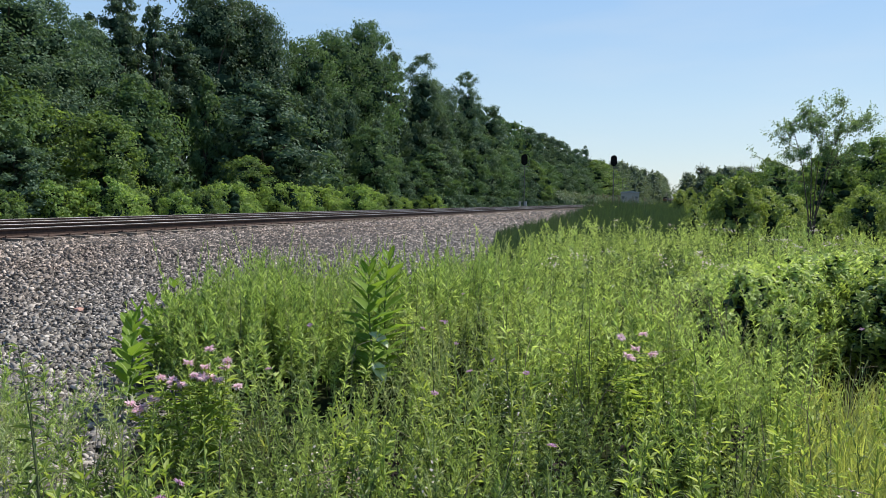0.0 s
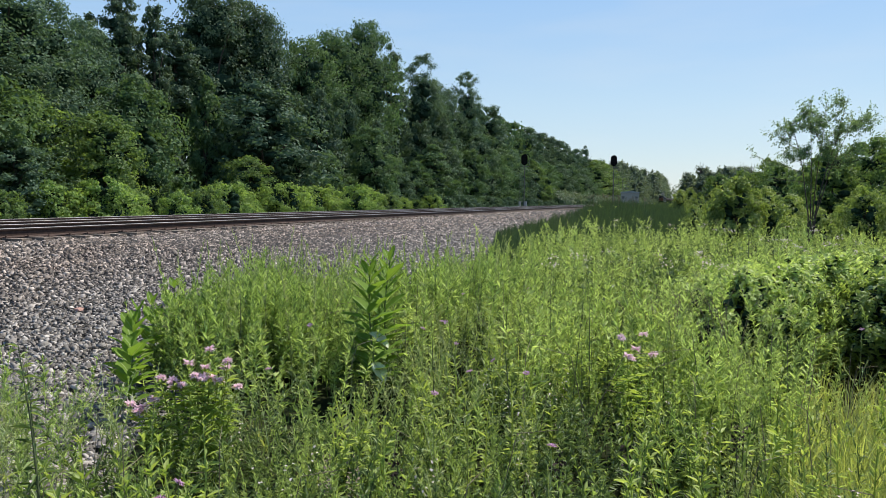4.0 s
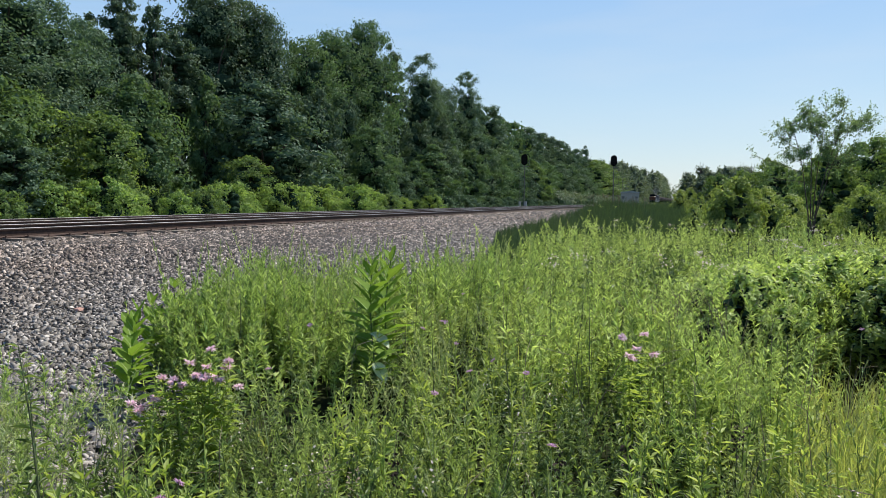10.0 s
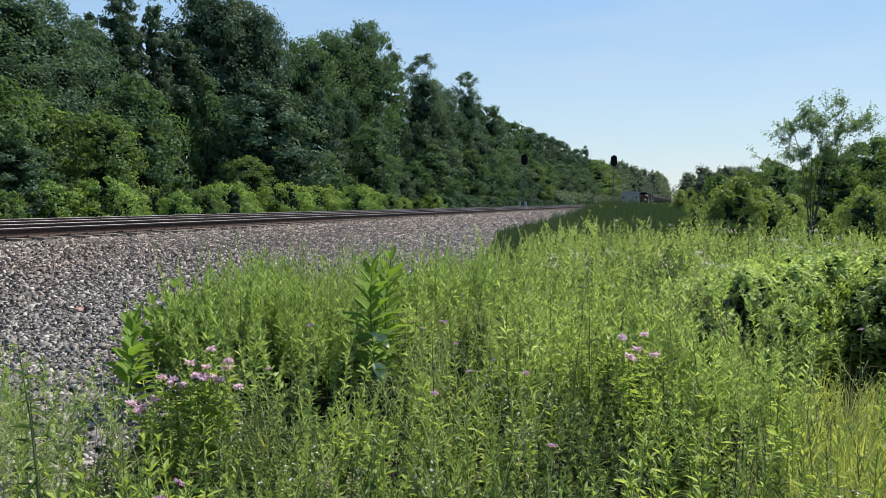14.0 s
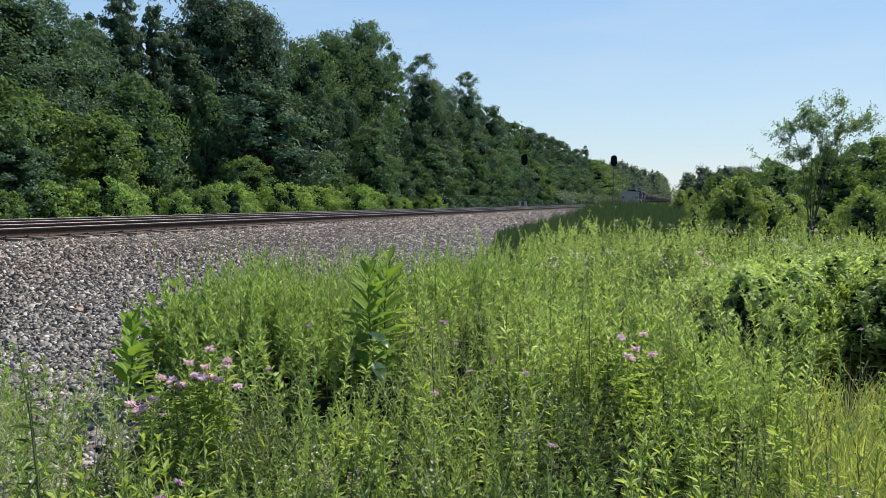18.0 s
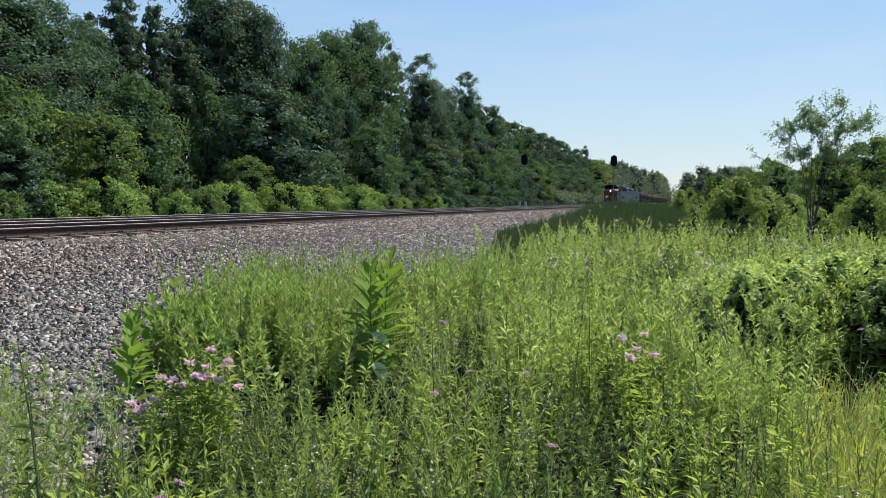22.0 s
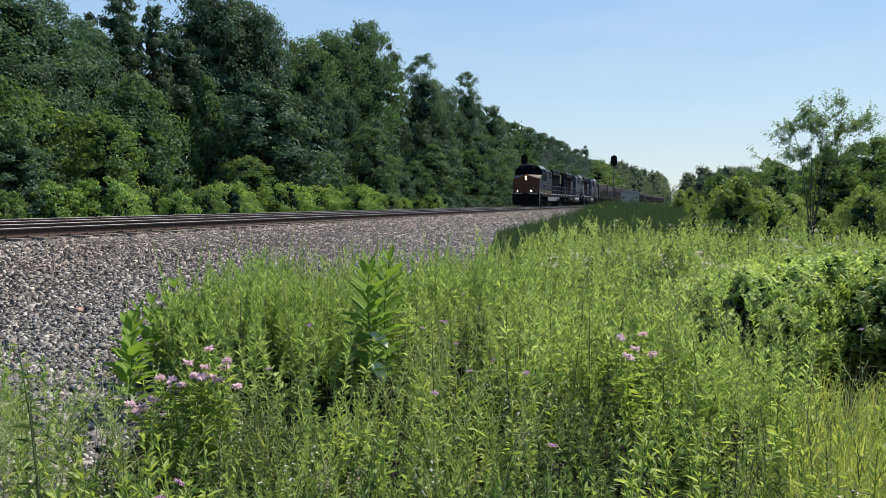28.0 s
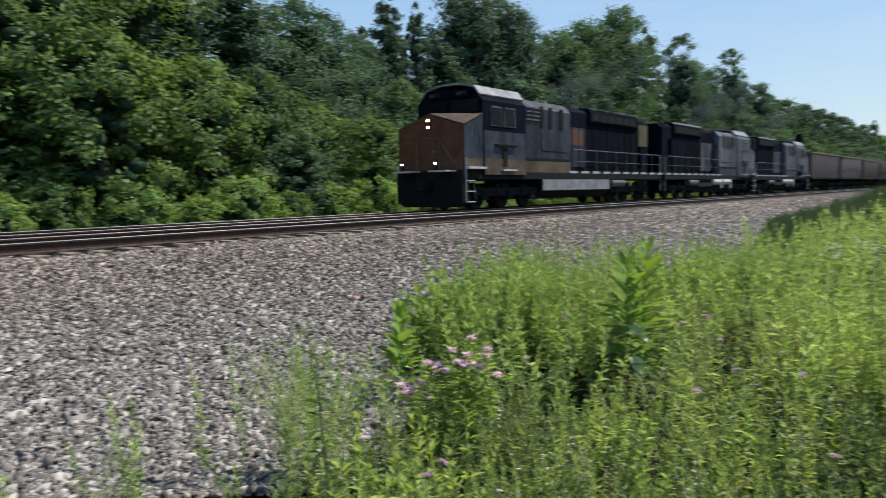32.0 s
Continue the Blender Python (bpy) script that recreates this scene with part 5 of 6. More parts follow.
def milkweed(m, height, seed, pairs=10, size=1.0):
    rng = np.random.default_rng(seed)
    t = thing("milkweed", "tall milkweed with broad pale-backed oval leaves", "plant", m, "milkweeds")
    bm = bmesh.new()
    pts = [Vector((0.03 * math.sin(k * 0.7 + seed), 0.02 * math.cos(k), height * k / 6)) for k in range(7)]
    rings = [[bm.verts.new(p + Vector((math.cos(a), math.sin(a), 0)) * (0.009 - k * 0.0009)) for a in np.linspace(0, 2 * math.pi, 7, endpoint=False)] for k, p in enumerate(pts)]
    for r0, r1 in zip(rings[:-1], rings[1:]):
        for i in range(7):
            bm.faces.new((r0[i], r0[(i + 1) % 7], r1[(i + 1) % 7], r1[i]))
    bm.faces.new(rings[-1])
    part("stem", bm, M_STEM, t)
    meshes = [leaf_mesh(0.225 * size * s, 0.155 * size * k, 0.2, a, M_MILK) for s, k, a in ((1.0, 1.0, 0.24), (0.92, 0.9, 0.12), (0.6, 0.5, 0.02))]
    pale = leaf_mesh(0.19, 0.125, 0.15, 0.3, M_MILKPALE)
    for k in range(pairs):
        f = 0.16 + 0.82 * (k / (pairs - 1)) ** 0.92
        i = min(5, int(f * 6))
        p = pts[i].lerp(pts[i + 1], f * 6 - i)
        me = meshes[0] if f < 0.62 else meshes[1] if f < 0.86 else meshes[2]
        if seed == 1 and k in (2, 5):   # blades turned over, pale side up
            o = part("leaf", pale, None, t, "pale turned-over leaf")
            o.matrix_local = Matrix.Translation(p) @ Euler((0, 0, radians(228 + 5 * k))).to_matrix().to_4x4() @ Euler((radians(-34 + 4 * k), 0, 0)).to_matrix().to_4x4()
        for j in range(2):
            o = part("leaf", me, None, t)
            turn = 118 - (k % 2) * 46 + j * 180 + rng.normal() * 12
            rise = 30 + 30 * f ** 1.5 + rng.normal() * 8
            o.matrix_local = Matrix.Translation(p) @ Euler((0, 0, radians(turn))).to_matrix().to_4x4() @ Euler((radians(rise), radians(rng.normal() * 8), 0)).to_matrix().to_4x4()
    return t


def flower_mesh(rng, n, ll, lw, material, flat=0.35):
    a = rng.uniform(0, 6.28, n)
    u = rng.uniform(-flat, 0.9, n)
    D = np.stack([np.cos(a), np.sin(a), u], 1)
    L = ll * rng.uniform(0.7, 1.2, n)
    V, F = leaves(D * 0.004, D, np.tile([0, 0, 1.0], (n, 1)), L, lw, 0.2, 0.15)
    return mesh_np("flower_head", V, F, material)


SWAYING = []   # plants that the wind moves: thing, place, how far


def build_flowers():
    rng = np.random.default_rng(91)
    pink = [flower_mesh(rng, 60, 0.031, 0.007, M_PINK) for _ in range(3)]
    purple = [flower_mesh(rng, 30, 0.016, 0.005, M_PURPLE, 0.1) for _ in range(2)]

    def bergamot(x, y, tops, label):
        t = thing("bergamot", label, "flower", pose(x, y, FIELD_Z), "bergamots")
        for dx, dy, z in tops:
            base = np.array([dx * 0.35 + rng.normal() * 0.03, dy * 0.35 + rng.normal() * 0.03, 0])
            tip = np.array([dx, dy, z - FIELD_Z])
            S = stalks([base], [tip], 0.004, 0.0025)
            n = 26
            f = np.repeat(rng.uniform(0.3, 0.97, n // 2), 2)
            a = np.repeat(rng.uniform(0, 6.28, n // 2), 2) + np.tile([0, math.pi], n // 2)
            P = base + (tip - base) * f[:, None]
            D = np.stack([np.cos(a), np.sin(a), rng.uniform(-0.1, 0.5, n)], 1)
            part("stem", mesh_np("stem", *merge(S, leaves(P, D, np.tile([0, 0, 1.0], (n, 1)), rng.uniform(0.05, 0.085, n), 0.022, 0.2, 0.2)), M_BERG), None, t)
            o = part("flower_head", pink[int(rng.integers(0, 3))], None, t, "pale pink ragged flower head")
            o.location = tip
            o.rotation_euler = (rng.normal() * 0.3, rng.normal() * 0.3, rng.uniform(0, 6))
        SWAYING.append((t, x, y, 0.6))

    bergamot(-2.45, 3.42, [(0.05, 0.03, -0.09), (-0.01, -0.01, -0.23), (0.03, 0.0, -0.24), (-0.14, -0.12, -0.23), (-0.1, -0.08, -0.25), (-0.2, -0.19, -0.37), (-0.23, -0.19, -0.4), (0.17, 0.11, -0.3),
                           (0.13, 0.08, -0.16), (-0.04, -0.03, -0.16), (-0.06, -0.06, -0.27), (0.06, 0.03, -0.24), (0.09, 0.05, -0.26), (-0.17, -0.14, -0.34), (0.1, 0.1, -0.2), (-0.12, -0.05, -0.3), (-0.27, -0.2, -0.36), (0.0, 0.06, -0.2)], "clump of pink wild bergamot in bloom")
    bergamot(-0.28, 4.8, [(-0.1, 0.19, -0.15), (0.03, 0.37, -0.15), (0.01, -0.17, -0.15), (-0.02, -0.4, -0.15), (0.0, -0.36, -0.17), (0.12, -0.3, -0.15)], "sparse pale wild bergamot among green weeds")
    for x, y in [(-1.89, 6.53), (-2.37, 4.53), (-1.63, 4.69), (-1.6, 5.01), (-1.56, 4.98), (-0.95, 3.88), (-0.73, 3.66), (-1.03, 3.13), (-0.42, 2.59), (-1.41, 1.87), (-1.38, 1.75), (-1.94, 3.28), (-1.0, 3.59), (-1.27, 4.25), (1.16, 5.78), (-1.44, 7.22)]:
        t = thing("knapweed", "thin branching knapweed with small purple flower", "flower", pose(x, y, FIELD_Z), "knapweeds")
        V, F = feathery(rng, 0.73, 6, 5, 0.045, 0.006)
        part("stem", mesh_np("stem", V, F, M_KNAP), None, t)
        o = part("flower_head", purple[int(rng.integers(0, 2))], None, t, "small purple flower")
        o.location = (0, 0, 0.745)
        o.rotation_euler = (rng.normal() * 0.4, rng.normal() * 0.4, 0)


def build_tall_weeds():
    """Single tall plants that stand out from the rest."""
    rng = np.random.default_rng(97)
    for x, y, h, n, ll, lw, m, label in ((-2.36, 2.3, 1.02, 44, 0.1, 0.02, M_UNDER, "tall dark weed with drooping narrow leaves"), (-2.5, 2.42, 0.9, 40, 0.09, 0.018, M_UNDER, "tall dark weed with drooping narrow leaves"),
                                         (-0.86, 3.95, 0.82, 30, 0.05, 0.008, M_KNAP, "thin grey-green branching weed"), (-0.62, 5.4, 1.02, 50, 0.06, 0.012, M_BORDER, "tall thin dark-stemmed weed"), (0.12, 5.0, 0.8, 46, 0.06, 0.012, M_BORDER, "tall thin dark-stemmed weed"),
                                         (0.32, 4.25, 0.42, 20, 0.09, 0.03, M_LIME, "lone bright lime-green weed"), (-1.12, 2.62, 0.36, 20, 0.07, 0.024, M_LIME, "lone bright lime-green weed"), (0.62, 5.6, 0.55, 22, 0.11, 0.03, M_LIME, "lone bright lime-green weed"),
                                         (0.95, 13.0, 1.25, 30, 0.16, 0.05, M_UNDER, "dark leafy weed standing above the meadow"), (0.6, 11.2, 1.1, 26, 0.15, 0.045, M_UNDER, "dark leafy weed standing above the meadow"), (-1.0, 17.5, 1.3, 30, 0.18, 0.07, M_UNDER, "dark leafy weed standing above the meadow"), (-1.5, 18.2, 1.2, 30, 0.18, 0.07, M_UNDER, "dark leafy weed standing above the meadow")):
        t = thing("tall_weed", label, "weed", pose(x, y, FIELD_Z, 0, 0, rng.uniform(0, 360)), "tall weeds")
        bend = rng.normal(0, 0.06, 2)
        pts = [Vector((bend[0] * f * f, bend[1] * f * f, h * f)) for f in (0, 0.35, 0.7, 1.0)]
        part("stem", bent_tube(pts, (0.006, 0.005, 0.0035, 0.0015), 5), M_BARESTEM, t)
        f = rng.uniform(0.15, 1.0, n)
        a = np.arange(n) * 2.4
        P = np.stack([bend[0] * f * f, bend[1] * f * f, h * f], 1)
        D = np.stack([np.cos(a), np.sin(a), rng.normal(0.35, 0.3, n)], 1)
        k = (1.15 - 0.6 * f) * rng.uniform(0.7, 1.2, n)
        V, F = leaves(P, D, np.tile([0, 0, 1.0], (n, 1)) + rng.normal(0, 0.3, (n, 3)), ll * k, lw * k, 0.25, 0.3)
        tagged(part("foliage", mesh_np("foliage", V, F, m), None, t), kind="stuff")


# ---- signals and hut ----
def build_signal(x, y, top, label, side):
    t = thing("railway_signal", label, "signal", pose(x, y, -0.7), "railway signals")
    h = top + 0.7
    part("mast", tube(bmesh.new(), (0, 0, 0), (0, 0, h - 0.2), 0.075, 0.06, 10), M_STEEL, t, "galvanised steel mast")
    part("base", box(-0.3, 0.3, -0.3, 0.3, 0, 0.5, 0.04), M_PALE, t, "concrete footing")
    bm = bmesh.new()
    prof = [(0.42 * math.cos(a), h - 0.62 + (0.3 if math.sin(a) > 0 else -0.3) + 0.42 * math.sin(a)) for a in np.linspace(0, 2 * math.pi, 28, endpoint=False)]
    prism(prof, -0.27, -0.24, bm)
    head = part("backplate", bm, M_BLACK, t, "black oval signal backplate")
    for k in (-0.42, 0.0, 0.42):
        part("lamp", tube(bmesh.new(), (0, -0.3, h - 0.62 + k), (0, -0.26, h - 0.62 + k), 0.12, 0.12, 14), M_LENS, head, "unlit signal lens")
        hood = bmesh.new()
        tube(hood, (0, -0.48, h - 0.58 + k), (0, -0.27, h - 0.6 + k), 0.145, 0.15, 14)
        part("hood", hood, M_BLACK, head)
    part("lamp_case", box(-0.2, 0.2, -0.24, 0.0, h - 1.25, h - 0.02, 0.03), M_BLACK, t)
    lad = bmesh.new()
    for k in (-0.2, 0.2):
        tube(lad, (k + side * 0.45, 0.1, 0.2), (k + side * 0.45, 0.1, h - 1.2), 0.012, 0.012, 5)
    z = 0.4
    while z < h - 1.3:
        tube(lad, (side * 0.45 - 0.2, 0.1, z), (side * 0.45 + 0.2, 0.1, z), 0.012, 0.012, 5)
        z += 0.3
    part("ladder", lad, M_STEEL, t, "thin steel ladder")
    plat = box(-0.5, 0.5, 0.05, 0.55, h - 1.5, h - 1.46)
    for k in (-0.5, 0.5):
        tube(plat, (k, 0.55, h - 1.46), (k, 0.55, h - 0.6), 0.018, 0.018, 5)
    part("platform", plat, M_STEEL, t)
    return t


def build_hut():
    t = thing("relay_hut", "small grey metal relay hut beside the line", "hut", pose(-8.1, 115, -0.75, 0, 0, 4))
    part("wall", box(-1.3, 1.3, -1.2, 1.2, 0.25, 2.75, 0.03), M_HUT, t)
    part("plinth", box(-1.2, 1.2, -1.1, 1.1, 0, 0.25), M_PALE, t)
    part("roof", prism([(-1.45, 2.75), (1.45, 2.75), (1.45, 2.83), (0, 3.0), (-1.45, 2.83)], -1.35, 1.35), M_PALE, t, "pale shallow metal roof")
    d = part("door", box(-0.45, 0.45, -1.24, -1.2, 0.3, 2.35, 0.01), M_HUT, t)
    part("handle", box(0.3, 0.36, -1.3, -1.24, 1.2, 1.35), M_STEEL, d)
    for k in (-0.95, 0.95):
        part("vent", box(k - 0.2, k + 0.2, -1.23, -1.2, 1.9, 2.2), M_STEEL, t)
    part("aerial", tube(bmesh.new(), (-1.1, 0.9, 2.8), (-1.1, 0.9, 7.0), 0.03, 0.02, 6), M_STEEL, t)
    # two short white posts at the foot of the far signal
    for x in (-20.75, -20.0):
        p = thing("marker_post", "short white trackside marker post", "post", pose(x, 97.5, -0.75), "white posts by the signal")
        part("shaft", box(-0.13, 0.13, -0.13, 0.13, 0, 1.25, 0.02), M_PALE, p)
        part("cap", box(-0.16, 0.16, -0.16, 0.16, 1.25, 1.31, 0.01), M_PALE, p)


# ---- train ----
def wheelset(parent, y, r=0.5):
    bm = bmesh.new()
    for k in (-1, 1):
        tube(bm, (k * 0.68, y, r), (k * 0.81, y, r), r, r, 14)
        tube(bm, (k * 0.66, y, r), (k * 0.685, y, r), r + 0.025, r + 0.025, 14)
    tube(bm, (-0.7, y, r), (0.7, y, r), 0.08, 0.08, 8)
    part("wheelset", bm, M_BLACK, parent)


def truck(parent, ys, r=0.5, label="black three-axle truck"):
    bm = bmesh.new()
    for k in (-1, 1):
        box(k * 1.08 - 0.1, k * 1.08 + 0.1, ys[0] - 0.55, ys[-1] + 0.55, 0.5, 0.82, 0.03, bm)
        for y in ys:
            box(k * 1.1 - 0.14, k * 1.1 + 0.14, y - 0.2, y + 0.2, 0.34, 0.72, 0.03, bm)
        for a, b in zip(ys[:-1], ys[1:]):
            tube(bm, (k * 1.12, (a + b) / 2, 0.55), (k * 1.12, (a + b) / 2, 0.95), 0.12, 0.12, 8)
    box(-1.0, 1.0, (ys[0] + ys[-1]) / 2 - 0.25, (ys[0] + ys[-1]) / 2 + 0.25, 0.5, 1.0, 0.02, bm)
    t = part("truck", bm, M_BLACK, parent, label)
    for y in ys:
        wheelset(t, y, r)
    return t


def handrail(parent, x, ys, z0, z1, material):
    bm = tube(bmesh.new(), (x, ys[0], z1), (x, ys[-1], z1), 0.022, 0.022, 6)
    tube(bm, (x, ys[0], (z0 + z1) / 2), (x, ys[-1], (z0 + z1) / 2), 0.014, 0.014, 6)
    r = part("handrail", bm, material, parent, "thin pale handrail")
    for y in ys:
        part("stanchion", tube(bmesh.new(), (x, y, z0), (x, y, z1), 0.02, 0.02, 6), material, r)


def locomotive(label, L, c_nose, c_side, c_cab, c_hood, c_rad, c_end, c_low, lit=True, mark=False):
    t = thing("locomotive", label, "locomotive", group="locomotives")
    part("underframe", box(-1.45, 1.45, 0.3, L - 0.2, 1.12, 1.42, 0.03), M_BLACK, t)
    bm = prism([(-1.5, 0.32), (-1.2, 0.14), (1.2, 0.14), (1.5, 0.32), (1.5, 1.45), (-1.5, 1.45)], -0.12, 0.3)
    pilot = part("pilot", bm, M_BLACK, t, "black snowplough pilot")
    for k in (-1, 1):
        for z in (0.3, 0.68, 1.06):
            part("step", box(k * 1.5 - 0.16, k * 1.5 + 0.05, 0.1, 0.62, z, z + 0.035), M_PALE, pilot)
        part("grab_bar", tube(bmesh.new(), (k * 1.53, 0.06, 0.35), (k * 1.53, 0.06, 1.9), 0.022, 0.022, 6), M_PALE, pilot)
    bm = box(-0.2, 0.2, -0.75, -0.1, 0.72, 1.08, 0.05)
    part("coupler", bm, M_BLACK, pilot)
    prof = [(-1.5, 1.45), (1.5, 1.45), (1.5, 3.04), (0, 3.5), (-1.5, 3.04)]
    bm = bmesh.new()   # the top edges fall from the cab to the front corners
    fv = [bm.verts.new((x, 0.02, z)) for x, z in prof]
    rv = [bm.verts.new((x, 1.3, z)) for x, z in ((-1.5, 1.45), (1.5, 1.45), (1.5, 3.52), (-1.5, 3.52))]
    for face in ((fv[0], fv[1], fv[2], fv[3], fv[4]), (fv[1], rv[1], rv[2], fv[2]), (fv[0], fv[4], rv[3], rv[0]), (fv[2], rv[2], fv[3]), (fv[3], rv[2], rv[3]), (fv[4], fv[3], rv[3]), (rv[0], rv[3], rv[2], rv[1]), (fv[0], rv[0], rv[1], fv[1])):
        bm.faces.new(face)
    bmesh.ops.recalc_face_normals(bm, faces=bm.faces[:])
    nose = part("nose", bm, c_side, t)
    front = prism([(x * 0.985, 1.47 + (z - 1.45) * 0.99) for x, z in prof], -0.02, 0.02)
    part("nose_front", front, c_nose, nose, "dull orange nose panel" if c_nose is M_ORANGE else "")
    # separate lighter top: the sun's highlight is put into its tan
    bm = bmesh.new()
    for tri in (((1.52, 0.0, 3.06), (1.52, 1.2, 3.52), (0, 0.0, 3.52)), ((0, 0.0, 3.52), (1.52, 1.2, 3.52), (-1.52, 1.2, 3.52))):
        lo, hi = [bm.verts.new(p) for p in tri], [bm.verts.new((p[0], p[1], p[2] + 0.025)) for p in tri]
        bm.faces.new(lo[::-1]), bm.faces.new(hi)
        for i in range(3):
            bm.faces.new((lo[i], lo[(i + 1) % 3], hi[(i + 1) % 3], hi[i]))
    part("nose_top", bm, M_TAN, nose, "tan nose top, sun highlight put into its colour")
    for k in (-1, 1):
        part("nose_panel", box(k * 1.5 - 0.01, k * 1.5 + 0.02, 0.06, 1.15, 1.5, 1.88), c_low, nose)
    door = part("nose_door", box(-0.42, 0.32, -0.06, -0.02, 1.55, 2.75, 0.02), c_nose, nose)
    part("door_handle", box(0.2, 0.28, -0.1, -0.06, 2.1, 2.2), M_STEEL, door)
    for a, b in (((-0.5, -0.16, 2.62), (0.5, -0.16, 2.62)), ((0.5, -0.16, 2.62), (1.3, -0.16, 1.55)), ((-1.45, -0.16, 2.5), (-0.6, -0.16, 2.5)), ((-0.5, -0.16, 1.5), (-0.5, -0.16, 2.62)), ((0.5, -0.16, 1.5), (0.5, -0.16, 2.62))):
        part("front_rail", tube(bmesh.new(), a, b, 0.014, 0.014, 6), M_STEEL, nose, "thin steel front rail")
    for z in (3.04, 3.28):
        part("lamp_housing", tube(bmesh.new(), (-0.02, -0.1, z), (-0.02, -0.02, z), 0.085, 0.095, 14), M_BLACK, nose)
        part("headlight", tube(bmesh.new(), (-0.02, -0.106, z), (-0.02, -0.1, z), 0.045, 0.05, 14), M_LAMP if lit else M_LENS, nose, "glowing headlight" if lit else "")
    for k in (-1, 1):
        part("lamp_housing", tube(bmesh.new(), (k * 0.76, -0.735, 1.7), (k * 0.76, -0.6, 1.7), 0.06, 0.065, 12), M_BLACK, pilot)
        part("lamp_bracket", box(k * 0.76 - 0.03, k * 0.76 + 0.03, -0.69, -0.63, 1.46, 1.66), M_BLACK, pilot)
        part("ditch_light", tube(bmesh.new(), (k * 0.76, -0.74, 1.7), (k * 0.76, -0.735, 1.7), 0.034, 0.038, 12), M_DITCH if lit else M_LENS, pilot, "glowing ditch light" if lit else "")
        part("brow", box(k * 0.82 - 0.4, k * 0.82 + 0.4, -0.72, -0.02, 1.4, 1.46, 0.01), M_PALE, pilot)
    # cab
    cp = [(-1.5, 1.45), (1.5, 1.45), (1.5, 4.02), (1.05, 4.5), (-1.05, 4.5), (-1.5, 4.02)]
    cab = part("cab", prism(cp, 1.22, 4.3), c_cab, t)
    part("cab_roof", prism([(-1.34, 4.22), (-1.08, 4.52), (-0.4, 4.66), (0.4, 4.66), (1.08, 4.52), (1.34, 4.22), (1.36, 4.27), (1.1, 4.6), (0.42, 4.74), (-0.42, 4.74), (-1.1, 4.6), (-1.36, 4.27)], 1.25, 4.4), M_ROOF, cab, "sooty pale cab roof, sunlight put into its colour")
    part("brow_panel", box(-0.95, 0.95, 1.17, 1.22, 4.16, 4.48, 0.01), M_BLUE, cab)
    for k in (-1, 1):
        part("number_board", box(k * 0.62 - 0.24, k * 0.62 + 0.24, 1.14, 1.17, 4.24, 4.42), M_BLACK, cab)
        for j in range(4):
            x = k * 0.62 - 0.165 + j * 0.11
            part("number_bar", box(x - 0.03, x + 0.03, 1.13, 1.14, 4.28, 4.38), M_GREY2, cab, "pale bar of a number")
        part("windscreen", box(k * 0.72 - 0.62, k * 0.72 + 0.62, 1.17, 1.22, 3.6, 4.1, 0.02), M_GLASS, cab)
        for y0 in (1.75, 2.7):
            w = part("window_frame", box(k * 1.505 - 0.02, k * 1.505 + 0.02, y0, y0 + 0.78, 3.1, 3.85, 0.01), M_GREY2, cab)
            part("pane", box(k * 1.52 - 0.02, k * 1.52 + 0.02, y0 + 0.06, y0 + 0.72, 3.16, 3.79), M_GLASS, w)
        part("side_panel", box(k * 1.5 - 0.01, k * 1.5 + 0.015, 1.3, 4.25, 1.46, 2.92), c_side, cab)
        part("lower_panel", box(k * 1.5 - 0.01, k * 1.5 + 0.03, 1.3, 4.25, 1.3, 1.9), c_low, cab)
        d = part("side_door", box(k * 1.53 - 0.02, k * 1.53 + 0.02, 2.55, 2.85, 1.6, 2.3, 0.01), M_BLACK, cab)
        part("drip_ledge", box(k * 1.56 - 0.05, k * 1.56 + 0.05, 2.0, 3.5, 2.38, 2.44), M_BLACK, cab)
        part("sill_step", box(k * 1.6 - 0.08, k * 1.6 + 0.06, 0.1, 1.2, 1.5, 1.58), M_PALE, cab)
        part("sill_step", box(k * 1.6 - 0.08, k * 1.6 + 0.06, 2.4, 3.4, 1.44, 1.5), M_PALE, cab)
    # full-width equipment section
    eq = part("equipment_section", prism([(-1.42, 1.45), (1.42, 1.45), (1.42, 4.0), (1.1, 4.35), (-1.1, 4.35), (-1.42, 4.0)], 4.3, 8.3), c_side, t)
    for k in (-1, 1):
        for y0, y1, z0 in ((4.45, 5.5, 0), (5.6, 5.85, 1), (6.35, 6.6, 1), (7.3, 7.6, 1)):
            if z0:
                part("louvre", box(k * 1.43 - 0.03, k * 1.43 + 0.02, y0, y1, 3.25, 4.12, 0.01), M_BLACK, eq)
            else:
                for z in (3.5, 3.66, 3.82, 3.98):
                    part("slat", box(k * 1.44 - 0.03, k * 1.44 + 0.03, y0, y1, z, z + 0.06), M_GREY2, eq)
        part("lower_panel", box(k * 1.42, k * 1.42 + k * 0.02, 4.35, 8.25, 1.3, 1.88), c_low, eq)
        part("seam", box(k * 1.43 - 0.02, k * 1.43 + 0.02, 4.35, 8.25, 1.9, 2.0), M_BLACK, eq)
        part("hatch", box(k * 1.43 - 0.02, k * 1.43 + 0.012, 5.7, 7.9, 2.3, 3.1, 0.01), c_side, eq)
    # engine hood, radiator and rear end
    hood = part("hood", prism([(-0.95, 1.45), (0.95, 1.45), (0.95, 4.2), (0.7, 4.4), (-0.7, 4.4), (-0.95, 4.2)], 8.3, L - 1.6), c_hood, t)
    y = 8.6
    while y < L - 2.2:
        for k in (-1, 1):
            part("hood_door", box(k * 0.955 - 0.015, k * 0.955 + 0.015, y, y + 0.62, 1.7, 3.5, 0.01), c_side if y < 10.3 else c_hood, hood)
        y += 0.74
